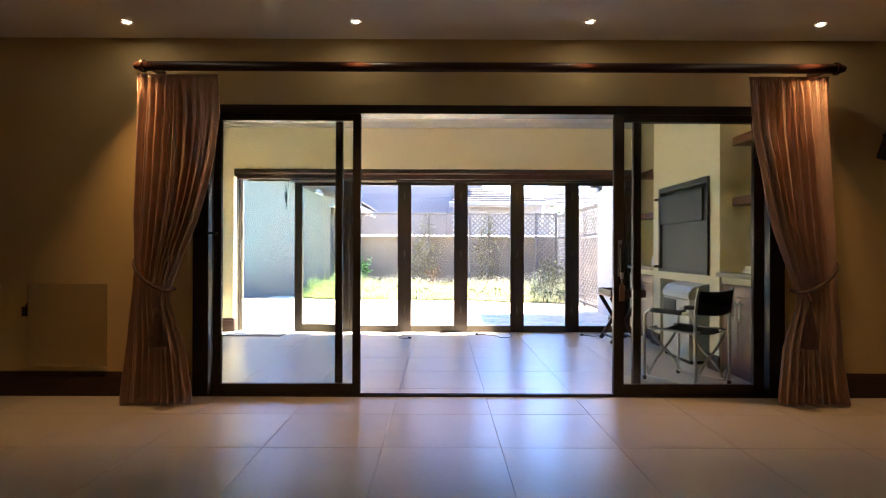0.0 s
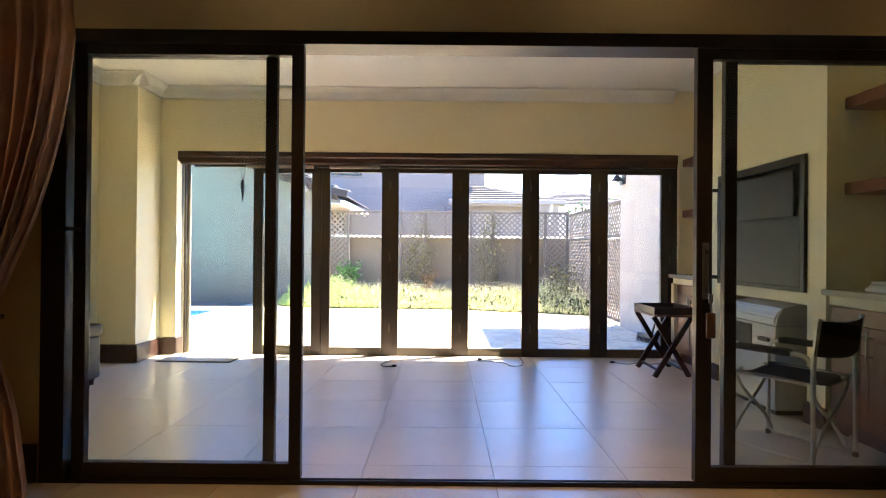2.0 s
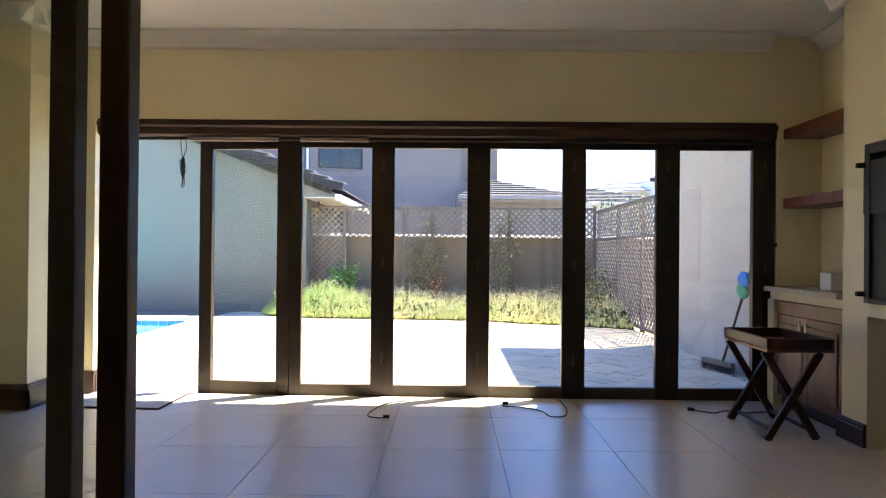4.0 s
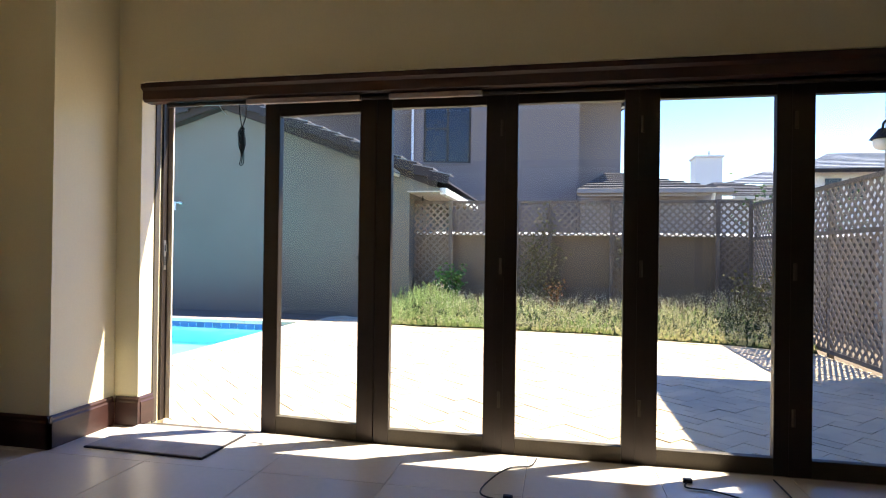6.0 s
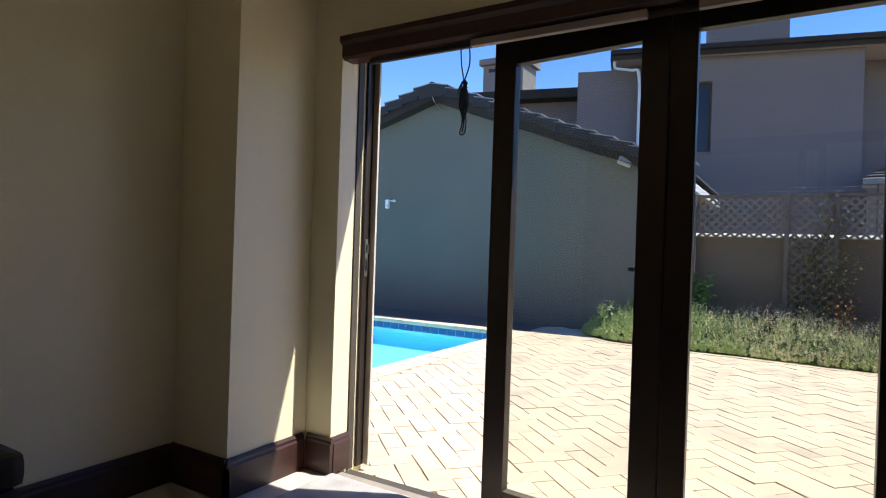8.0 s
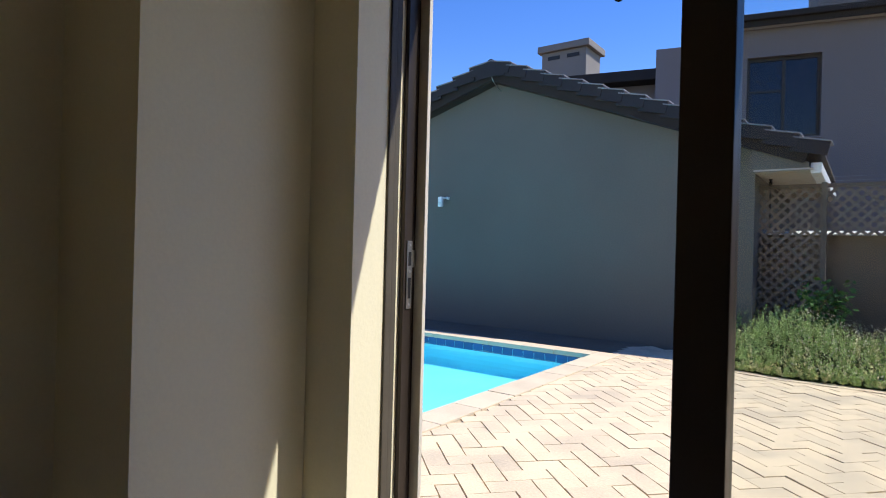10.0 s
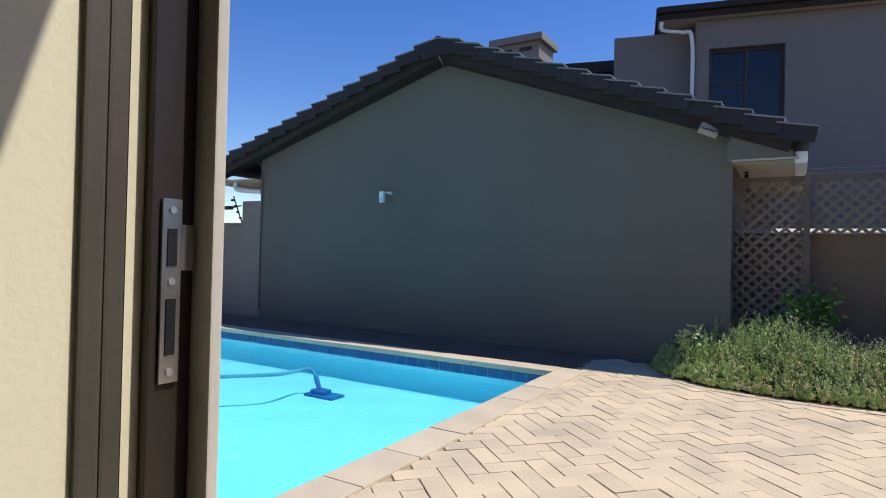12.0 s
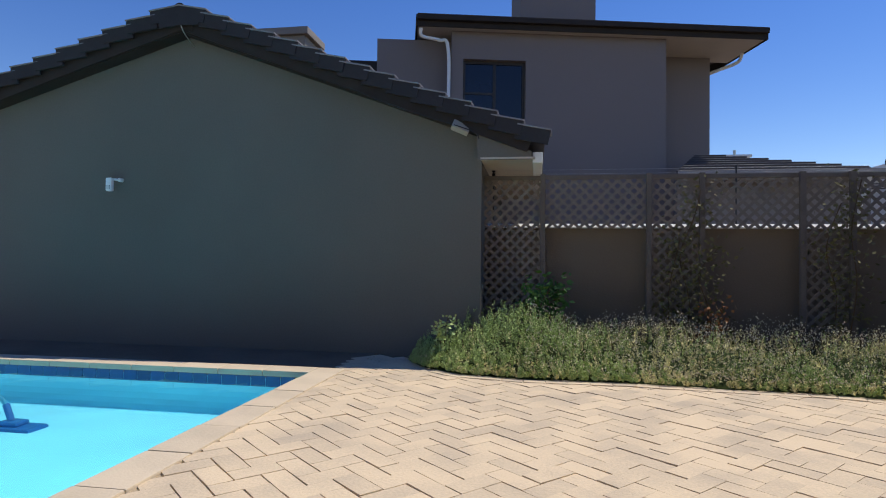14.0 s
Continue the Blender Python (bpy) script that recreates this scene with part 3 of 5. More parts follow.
# ---- outside: garage gable ----
GY = 16.26
gx0, gx1, ax, az = -10.02, -2.71, -6.33, 3.86
gar = thing("garage", (-6.3, 18.5, G), "grey plastered garage with a low tiled gable roof", "garage")
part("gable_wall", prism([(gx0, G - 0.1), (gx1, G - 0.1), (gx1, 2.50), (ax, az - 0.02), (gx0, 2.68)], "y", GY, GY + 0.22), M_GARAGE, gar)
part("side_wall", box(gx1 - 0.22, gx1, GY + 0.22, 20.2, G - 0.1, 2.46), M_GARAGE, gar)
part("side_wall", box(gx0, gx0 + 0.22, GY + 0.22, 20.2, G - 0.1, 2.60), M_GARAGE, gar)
VY = 16.03
LT, RT = Vector((-11.10, 2.49)), Vector((-2.01, 2.35))
AP = Vector((ax + 0.0, az + 0.13))
roof = part("roof", prism([(AP.x, AP.y), (LT.x, LT.y), (LT.x, LT.y - 0.03), (AP.x, AP.y - 0.04), (RT.x, RT.y - 0.03), (RT.x, RT.y)], "y", VY + 0.06, 20.6), M_ROOFTILE, gar, "dark brown concrete tile roof")
for e, n in ((LT, 15), (RT, 15)):
    d = e - AP
    step = d / n
    ang = math.degrees(math.atan2(-d.y, abs(d.x)))
    ln = step.length
    me = bpy.data.meshes.new("verge_tile")
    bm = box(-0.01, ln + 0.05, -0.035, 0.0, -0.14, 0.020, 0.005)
    # pale cap: the sun's gleam on the tile edges is put into its colour
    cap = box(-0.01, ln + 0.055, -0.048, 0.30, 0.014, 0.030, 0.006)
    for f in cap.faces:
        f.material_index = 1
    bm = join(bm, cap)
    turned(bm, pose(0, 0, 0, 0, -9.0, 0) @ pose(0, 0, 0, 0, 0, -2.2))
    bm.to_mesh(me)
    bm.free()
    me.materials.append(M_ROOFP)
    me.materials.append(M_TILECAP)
    for i in range(n):
        p = AP + step * i
        m = Matrix.Translation((p.x, VY, p.y + 0.03)) @ (pose(0, 0, 0, 0, ang, 0) if d.x > 0 else pose(0, 0, 0, 0, -ang, 0) @ Matrix.Diagonal((-1, 1, 1, 1)))
        piece("verge_tile", me, roof, m)
    sgn = 1 if d.x > 0 else -1
    # dark barge board and soffit under the verge
    nrm = Vector((-d.y, d.x)).normalized() * (1 if d.x > 0 else -1)
    low = AP + d * 0.972
    q = [AP - nrm * 0.03, low - nrm * 0.03, low - nrm * 0.19, AP - nrm * 0.215]
    part("barge_board", prism([(p.x, p.y) for p in q], "y", VY + 0.015, VY + 0.045), M_FASCIA, roof, "dark barge board")
    part("verge_soffit", prism([(p.x, p.y) for p in (AP - nrm * 0.21, low - nrm * 0.16, low - nrm * 0.175, AP - nrm * 0.23)], "y", VY + 0.045, GY - 0.002), M_FASCIA, roof)
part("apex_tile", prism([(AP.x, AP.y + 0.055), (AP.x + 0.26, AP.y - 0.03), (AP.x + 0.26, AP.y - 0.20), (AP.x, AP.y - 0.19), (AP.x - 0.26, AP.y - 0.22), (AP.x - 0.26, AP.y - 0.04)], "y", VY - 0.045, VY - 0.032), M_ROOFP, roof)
part("barge_joint", prism([(AP.x, AP.y - 0.02), (AP.x + 0.15, AP.y - 0.06), (AP.x + 0.15, AP.y - 0.262), (AP.x, AP.y - 0.225), (AP.x - 0.15, AP.y - 0.262), (AP.x - 0.15, AP.y - 0.06)], "y", VY + 0.010, VY + 0.0148), M_FASCIA, roof)
part("eave_end", prism([(gx1 - 0.04, RT.y - 0.205), (RT.x - 0.14, RT.y - 0.205), (RT.x - 0.14, RT.y - 0.12), (gx1 - 0.04, RT.y + 0.16)], "y", VY + 0.052, VY + 0.075), M_GARAGE, roof)
ridge = rod((AP.x, VY - 0.04, AP.y + 0.012), (AP.x, 20.6, AP.y + 0.012), 0.07, seg=12)
part("ridge_tile", ridge, M_ROOFP, roof)
part("eave_soffit", box(LT.x + 0.12, gx0 - 0.002, VY + 0.05, 20.2, LT.y - 0.20, LT.y - 0.18), M_SOFFIT, gar, "cream eave soffit")
part("eave_soffit", box(gx1 + 0.002, RT.x - 0.10, VY + 0.05, 20.2, RT.y - 0.20, RT.y - 0.18), M_SOFFIT, gar, "cream eave soffit")
b = box(RT.x - 0.13, RT.x - 0.02, VY + 0.10, 20.2, RT.y - 0.24, RT.y - 0.12, 0.015)
part("gutter", b, M_WHITE, gar, "white gutter")
b = box(LT.x + 0.02, LT.x + 0.13, VY + 0.10, 20.2, LT.y - 0.24, LT.y - 0.12, 0.015)
part("gutter", b, M_WHITE, gar, "white gutter")
part("downpipe", tube([(LT.x + 0.45, VY + 0.22, LT.y - 0.20), (LT.x + 0.46, VY + 0.22, LT.y - 0.32), (LT.x + 0.7, VY + 0.25, LT.y - 0.36), (gx0 - 0.06, VY + 0.3, LT.y - 0.38)], 0.04), M_WHITE, gar, "white downpipe")
part("roof_wire", tube([(gx1 - 0.02, VY - 0.02, 2.60), (gx1 - 0.03, VY + 0.12, 2.40), (gx1 - 0.02, GY - 0.02, 2.25)], 0.006), M_BLACK, gar)
part("roof_wire", tube([(gx0 + 0.05, VY + 0.1, 2.62), (gx0 + 0.06, GY - 0.015, 2.3), (gx0 + 0.04, GY - 0.012, 1.2), (gx0 + 0.045, GY - 0.012, 0.1)], 0.006), M_BLACK, gar)
part("roof_wire", tube([(AP.x, VY - 0.03, AP.y - 0.10), (AP.x + 0.04, VY + 0.0, AP.y - 0.26), (AP.x + 0.05, GY - 0.02, AP.y - 0.36)], 0.006), M_CHROME, gar)
part("foot_cable", tube([(-4.6, VY + 0.1, 3.20), (-3.9, VY - 0.03, 2.84), (-3.3, VY - 0.03, 2.62), (-2.8, VY - 0.03, 2.45), (-2.72, VY - 0.02, 2.36)], 0.006), M_BLACK, gar)

fl = thing("floodlight", (-2.93, 16.05, 2.52), "small white floodlight under the garage verge", "floodlight")
bm = box(-0.10, 0.10, -0.04, 0.04, -0.05, 0.05, 0.012)
turned(bm, pose(-2.93, 16.06, 2.50, -28, 22, 12))
# white housing; shade under the verge is put into its grey colour
part("housing", bm, surf("shaded_white_housing", (0.36, 0.34, 0.29), 0.6), fl)
part("bracket", rod((-2.9, 16.05, 2.56), (-2.86, 16.20, 2.62), 0.012), M_WHITE, fl)
pir = thing("wall_sensor", (-7.3, 16.2, 1.93), "white infrared alarm sensor on a short arm on the garage wall", "sensor")
bm = box(-7.355, -7.275, 16.11, 16.17, 1.835, 2.005, 0.025)
part("housing", bm, M_WHITE, pir)
part("lens", box(-7.342, -7.288, 16.098, 16.12, 1.86, 1.91, 0.012), M_APPL, pir)
b = rod((-7.28, 16.15, 1.985), (-7.235, 16.2, 1.985), 0.014)
rod((-7.235, 16.2, 1.985), (-7.235, 16.258, 1.985), 0.024, b)
part("arm", b, M_WHITE, pir)


# ---- lattice fences ----
def slat_run(parent, x0, x1, z0, z1, origin, along, out, pitch=0.087, w=0.034, t=0.007):
    """Two crossed layers of diagonal slats that fill x0..x1 by z0..z1 of a plane."""
    for layer, sgn in ((0, 1), (1, -1)):
        k = math.floor((x0 - (z1 - z0)) / (pitch * 1.414)) - 1
        while True:
            c = k * pitch * 1.414
            k += 1
            if c > x1 + (z1 - z0):
                break
            # the slat's middle line: x = c + sgn * (z - z0)
            za, zb = z0, z1
            if sgn > 0:
                za, zb = max(za, z0 + x0 - c), min(zb, z0 + x1 - c)
            else:
                za, zb = max(za, z0 + c - x1), min(zb, z0 + c - x0)
            if zb - za < 0.04:
                continue
            xa, xb = c + sgn * (za - z0), c + sgn * (zb - z0)
            ln = (zb - za) * 1.4142
            mid = Vector(origin) + Vector(along) * ((xa + xb) / 2) + Vector((0, 0, (za + zb) / 2)) + Vector(out) * (layer * (t + 0.001))
            al = Vector(along)
            dirv = (al * sgn + Vector((0, 0, 1))).normalized()
            o = Vector(out)
            s = dirv.cross(o)
            m = Matrix((dirv, s, o)).transposed().to_4x4()
            m.translation = mid
            piece("slat", slat_mesh(round(ln, 2), w, t), parent, m)


slats = {}


def slat_mesh(ln, w, t):
    if ln not in slats:
        slats[ln] = to_mesh("slat", box(-ln / 2, ln / 2, -w / 2, w / 2, -t / 2, t / 2), M_LATTICE)
    return slats[ln]


LY = 16.63


def back_panel(x0, x1, z0, z1, label):
    th = thing("lattice_panel", ((x0 + x1) / 2, LY, z0), label, "lattice panel", "lattice panels of the back fence")
    slat_run(th, x0 + 0.02, x1 - 0.02, z0, z1, (0, LY, 0), (1, 0, 0), (0, 1, 0))
    part("rail", box(x0, x1, LY - 0.02, LY - 0.006, z1 - 0.04, z1 + 0.01, 0.004), M_POST, th)
    if z0 < 1:
        part("rail", box(x0, x1, LY - 0.02, LY - 0.006, z0 - 0.01, z0 + 0.03, 0.004), M_POST, th)


for x0, x1 in ((-2.83, -2.02), (-0.83, -0.26), (0.78, 1.28), (2.48, 2.98)):
    back_panel(x0, x1, 0.0, 2.03, "tall weathered wooden lattice panel on the back fence")
for x0, x1 in ((-2.02, -0.83), (-0.26, 0.78), (1.28, 2.48)):
    back_panel(x0, x1, 1.425, 2.03, "low weathered wooden lattice panel on top of the wall")
for x in (-2.83, -2.02, -0.83, -0.26, 0.78, 1.28, 2.48, 2.98):
    pst = thing("fence_post", (x, LY - 0.05, G), "weathered square wooden fence post", "fence post", "posts of the back fence")
    part("post", box(x - 0.03, x + 0.03, LY - 0.07, LY - 0.022, G - 0.05, 2.05, 0.005), M_POST, pst)
SXW = 3.02
for y0, y1 in ((12.62, 13.9), (13.9, 15.2), (15.2, 16.6)):
    th = thing("lattice_panel", (SXW, (y0 + y1) / 2, 0), "tall weathered lattice panel of the side fence", "lattice panel", "lattice panels of the side fence")
    slat_run(th, y0 + 0.02, y1 - 0.02, 0.02, 1.97, (SXW, 0, 0), (0, 1, 0), (1, 0, 0), 0.092, 0.040)
    for z in (0.01, 1.40, 1.95):
        part("rail", box(SXW - 0.02, SXW - 0.006, y0, y1, z - 0.02, z + 0.03, 0.004), M_POST, th)
for y in (12.66, 13.9, 15.2, 16.5):
    pst = thing("fence_post", (SXW + 0.04, y, G), "weathered square wooden fence post", "fence post", "posts of the side fence")
    part("post", box(SXW + 0.012, SXW + 0.07, y - 0.03, y + 0.03, G - 0.05, 2.0, 0.005), M_POST, pst)

# electric fence wires behind the lattice
ef = thing("electric_fence", (0, 16.9, 1.4), "thin electric fence wires on short black rods", "electric fence")
for x in (-2.62, 0.2, 3.4):
    part("rod", rod((x, 16.90, 1.40), (x, 16.90, 2.18), 0.010), M_BLACK, ef)
for z in (2.06, 2.10, 2.15):
    part("wire", rod((-2.62, 16.90, z), (6.0, 16.90, z), 0.0014, seg=6), M_CHROME, ef)
    part("insulator", rod((-2.64, 16.90, z), (-2.60, 16.90, z), 0.018), M_BLACK, ef)
ef2 = thing("electric_fence", (-11.5, 16.4, 1.5), "thin electric fence wires on slanting black rods", "electric fence")
for x in (-12.7, -12.1, -10.62):
    part("rod", rod((x, 16.38, 1.57), (x + 0.10, 16.1, 2.02), 0.011), M_BLACK, ef2)
for k in range(4):
    z, y = 1.66 + 0.1 * k, 16.32 - 0.06 * k
    part("wire", rod((-14.0, y, z), (-10.5, y, z), 0.0012, seg=6), M_CHROME, ef2)
    for x in (-12.68, -12.08, -10.60):
        part("insulator", rod((x - 0.02, y, z), (x + 0.025, y, z), 0.02, seg=6), M_BLACK, ef2)
sl = thing("solar_light", (-10.62, 16.2, 1.75), "small dark lamp on a wall bracket", "lamp")
part("head", box(-10.86, -10.66, 16.12, 16.22, 1.80, 1.86, 0.01), M_BLACK, sl)
part("bracket", rod((-10.72, 16.18, 1.82), (-10.55, 16.30, 1.88), 0.012), M_BLACK, sl)

for x, y, h, r, nm in ((-12.15, 15.95, 0.30, 0.20, "low dark round planter with a small shrub by the wall"), (-13.05, 15.35, 0.55, 0.30, "tall square clay planter with a green shrub")):
    pl = thing("planter", (x, y, G), nm, "planter")
    part("pot", rod((x, y, G), (x, y, G + h), r * 0.75, None, r, 20), M_TERRA if h > 0.4 else M_BLACK, pl)
    bm = bmesh.new()
    rnd = random.Random(int(h * 100))
    for _ in range(160):
        p = Vector((x, y, G + h)) + Vector((rnd.gauss(0, r * 0.5), rnd.gauss(0, r * 0.5), abs(rnd.gauss(0.06, 0.10))))
        e = Vector((rnd.uniform(-1, 1), rnd.uniform(-1, 1), rnd.uniform(0, 1))).normalized() * 0.07
        f = e.orthogonal().normalized() * 0.022
        bm.faces.new([bm.verts.new(q) for q in (p, p + e * 0.5 + f, p + e, p + e * 0.5 - f)])
    part("foliage", bm, M_IVY, pl)

# ---- wing: lantern, broom ----
lt = thing("wall_lantern", (2.97, 12.42, 2.2), "black outdoor wall lantern with a round white globe", "wall lantern")
b = box(2.955, 2.978, 12.33, 12.47, 2.20, 2.40, 0.006)
part("back_plate", b, M_BLACK, lt)
part("arm", tube([(2.95, 12.40, 2.34), (2.92, 12.42, 2.41), (2.88, 12.42, 2.40), (2.865, 12.42, 2.33)], 0.012), M_BLACK, lt)
part("shade", rod((2.865, 12.42, 2.24), (2.865, 12.42, 2.34), 0.105, None, 0.03, 20), M_BLACK, lt)
bm = bmesh.new()
bmesh.ops.create_uvsphere(bm, u_segments=18, v_segments=12, radius=0.078)
turned(bm, Matrix.Translation((2.865, 12.42, 2.21)))
part("globe", bm, M_WHITE, lt, "white glass globe", smooth=True)
br = thing("broom", (2.9, 10.9, G), "broom with a wooden handle leaning on the plastered wall", "broom")
part("handle", rod((2.85, 10.82, 0.06), (2.958, 10.38, 1.20), 0.013), M_MAHOG, br, "dark wooden handle")
bm = box(-0.03, 0.03, -0.20, 0.20, -0.02, 0.03, 0.008)
turned(bm, pose(2.82, 10.86, 0.04, 0, 0, 18))
part("head", bm, M_POST, br)
bm = bmesh.new()
rnd = random.Random(4)
for i in range(31):
    for j in range(4):
        p = Vector((-0.028 + j * 0.018, -0.19 + i * 0.0127, -0.02))
        q = p + Vector((rnd.gauss(0, 0.006) + (j - 1.5) * 0.01, rnd.gauss(0, 0.006), -0.065))
        rod(p, q, 0.0035, bm, 0.002, 4)
turned(bm, pose(2.82, 10.86, 0.04, 0, 0, 18))
part("bristles", bm, M_BLACK, br, "dark bristles")
cl = thing("cloth", (2.93, 10.6, 0.8), "blue and green cloth hung on the broom handle", "cloth")
for nm, mt, dz, dy in (("blue_cloth", M_BLUE, 0.10, 0.0), ("green_cloth", M_GREEN, -0.01, 0.02)):
    bm = bmesh.new()
    bmesh.ops.create_icosphere(bm, subdivisions=3, radius=1)
    for v in bm.verts:
        k = 1 + 0.28 * noise.noise(v.co * 2.3 + Vector((dz * 30, 0, 0)))
        v.co = Vector((v.co.x * 0.035 * k, v.co.y * 0.10 * k, v.co.z * 0.075 * k))
    turned(bm, Matrix.Translation((2.895, 10.50 + dy, 0.80 + dz)))
    part(nm, bm, mt, cl, smooth=True)

# ---- pool: coping, waterline tiles, cleaner ----
cop_m = {}


def coping(x, y, lx, ly):
    k = (round(lx, 3), round(ly, 3))
    if k not in cop_m:
        cop_m[k] = to_mesh("coping_stone", box(-lx / 2, lx / 2, -ly / 2, ly / 2, -0.055, 0.0, 0.010), M_COPING)
    piece("coping_stone", cop_m[k], pool, pose(x, y, G + 0.013 + random.uniform(-0.002, 0.002), 0, 0, random.uniform(-0.3, 0.3)))


CW = 0.27
n = 9
ln = (PY1 - PY0 + 2 * 0.25) / n
for i in range(n):
    for x in (PX1 + CW / 2 - 0.025, PX0 - CW / 2 + 0.025):
        coping(x, PY0 - 0.25 + ln * (i + 0.5), CW, ln - 0.006)
n = 12
ln = (PX1 - PX0 - 0.05) / n
for i in range(n):
    for y in (PY1 + CW / 2 - 0.025, PY0 - CW / 2 + 0.025):
        coping(PX0 + 0.025 + ln * (i + 0.5), y, ln - 0.006, CW)
wt = to_mesh("waterline_tile", box(-0.072, 0.072, -0.006, 0.0, -0.05, 0.05, 0.002), M_POOLTILE)
TZ = G - 0.095
k = 0
x = PX0 + 0.075
while x < PX1:
    piece("waterline_tile", wt, pool, Matrix.Translation((x, PY1 - 0.001, TZ)))
    x += 0.15
y = PY0 + 0.075
while y < PY1:
    piece("waterline_tile", wt, pool, pose(PX0 + 0.001, y, TZ, 0, 0, 90))
    piece("waterline_tile", wt, pool, pose(PX1 - 0.001, y, TZ, 0, 0, -90))
    y += 0.15
CX, CY = -6.50, 14.10
pc = thing("pool_cleaner", (CX, CY, -0.45), "blue pool cleaner on the pool floor with a long pale hose", "pool cleaner")
bm = box(CX - 0.19, CX + 0.22, CY - 0.11, CY + 0.11, -0.515, -0.44, 0.03)
box(CX - 0.13, CX + 0.06, CY - 0.07, CY + 0.07, -0.44, -0.40, 0.02, bm)
part("body", bm, M_BLUE, pc)
part("neck", rod((CX - 0.05, CY, -0.41), (CX - 0.14, CY + 0.03, -0.28), 0.028), M_BLUE, pc)
part("hose", tube([(CX - 0.14, CY + 0.03, -0.28), (CX - 0.18, CY - 0.05, -0.185), (-6.62, 13.62, -0.165), (-6.85, 13.28, -0.16), (-7.15, 12.98, -0.16), (-7.7, 12.75, -0.16), (-8.7, 12.5, -0.16), (-9.68, 12.8, -0.16)], 0.019), M_HOSE, pc, "pale blue ribbed hose")


# ---- neighbouring houses ----
HY = 20.6
nh = thing("neighbour_house", (-1.5, 23, G), "two-storey pinkish-grey plastered house with a dark hipped roof", "house")
W0, W1 = -3.51, -2.385
for x0, x1, z0, z1 in ((-3.72, W0, G - 0.2, 5.43), (W1, 0.20, G - 0.2, 5.43), (W0, W1, 4.90, 5.43), (W0, W1, G - 0.2, 3.38)):
    part("front_wall", box(x0, x1, HY, HY + 0.25, z0, z1), M_NEIGH, nh)
part("recessed_wall", box(0.20, 1.50, HY + 0.95, HY + 1.2, G - 0.2, 5.43), M_NEIGH, nh)
part("side_wall", box(0.0, 0.198, HY + 0.25, HY + 0.95, G - 0.2, 5.25), M_NEIGH, nh)
part("side_wall", box(1.28, 1.50, HY + 1.2, HY + 6, G - 0.2, 5.25), M_NEIGH, nh)
part("side_wall", box(-3.72, -3.5, HY + 0.25, HY + 6, G - 0.2, 5.25), M_NEIGH, nh)
win = part("window_frame", box(W0, W0 + 0.05, HY + 0.10, HY + 0.16, 3.38, 4.90), M_BRONZE, nh)
for x0, x1, z0, z1 in ((W1 - 0.05, W1, 3.38, 4.90), (W0 + 0.05, W1 - 0.05, 4.84, 4.90), (W0 + 0.05, W1 - 0.05, 3.38, 3.43), (W0 + 0.55, W0 + 0.60, 3.43, 4.84)):
    part("bar", box(x0, x1, HY + 0.10, HY + 0.16, z0, z1), M_BRONZE, win)
part("bar", box(W0 + 0.05, W0 + 0.55, HY + 0.11, HY + 0.15, 4.25, 4.29), M_BRONZE, win)
part("pane", box(W0 + 0.04, W0 + 0.56, HY + 0.125, HY + 0.135, 3.42, 4.85), M_DARKGLASS, win, "dark reflecting pane")
part("pane", box(W0 + 0.59, W1 - 0.04, HY + 0.125, HY + 0.135, 3.42, 4.85), M_DARKGLASS, win, "dark reflecting pane")
part("sill", box(W0 - 0.03, W1 + 0.03, HY - 0.03, HY + 0.10, 3.34, 3.376, 0.005), M_NEIGH, win)
# hipped roof with wide eaves
ex0, ex1, ey0, ey1, ez = -4.36, 2.02, HY - 0.20, HY + 7.0, 5.42
bm = bmesh.new()
lo = [bm.verts.new(p) for p in ((ex0, ey0, ez + 0.20), (ex1, ey0, ez + 0.20), (ex1, ey1, ez + 0.20), (ex0, ey1, ez + 0.20))]
r0, r1 = bm.verts.new((ex0 + 3.1, (ey0 + ey1) / 2, ez + 1.15)), bm.verts.new((ex1 - 3.1, (ey0 + ey1) / 2, ez + 1.15))
for f in ((lo[0], lo[1], r1, r0), (lo[1], lo[2], r1), (lo[2], lo[3], r0, r1), (lo[3], lo[0], r0)):
    bm.faces.new(f)
bmesh.ops.solidify(bm, geom=bm.faces, thickness=0.05)
rf = part("roof", bm, M_ROOFTILE, nh, "dark tiled hipped roof")
b = box(ex0, ex1, ey0, ey0 + 0.03, ez + 0.0, ez + 0.22)
box(ex0, ex0 + 0.03, ey0 + 0.03, ey1, ez + 0.0, ez + 0.22, 0, b)
box(ex1 - 0.03, ex1, ey0 + 0.03, ey1, ez + 0.0, ez + 0.22, 0, b)
part("fascia", b, M_FASCIA, rf, "dark fascia with gutter")
part("gutter", box(ex0 + 0.02, ex1 - 0.02, ey0 - 0.09, ey0 - 0.002, ez + 0.10, ez + 0.21, 0.02), M_FASCIA, rf)
part("soffit", box(ex0 + 0.03, ex1 - 0.03, ey0 + 0.03, HY + 1.2, ez + 0.015, ez + 0.035), M_SOFFIT, rf, "cream boxed soffit")
part("downpipe", tube([(-4.27, HY - 0.15, 5.40), (-4.25, HY - 0.12, 5.26), (-3.95, HY - 0.10, 5.20), (-3.79, HY - 0.07, 5.08), (-3.77, HY - 0.06, 3.8), (-3.77, HY - 0.06, 0)], 0.032), M_WHITE, nh, "white downpipe")
part("downpipe", tube([(1.92, HY + 0.5, 5.40), (1.88, HY + 0.6, 5.24), (1.65, HY + 0.85, 5.16), (1.52, HY + 1.0, 5.12)], 0.032), M_WHITE, nh, "white downpipe")
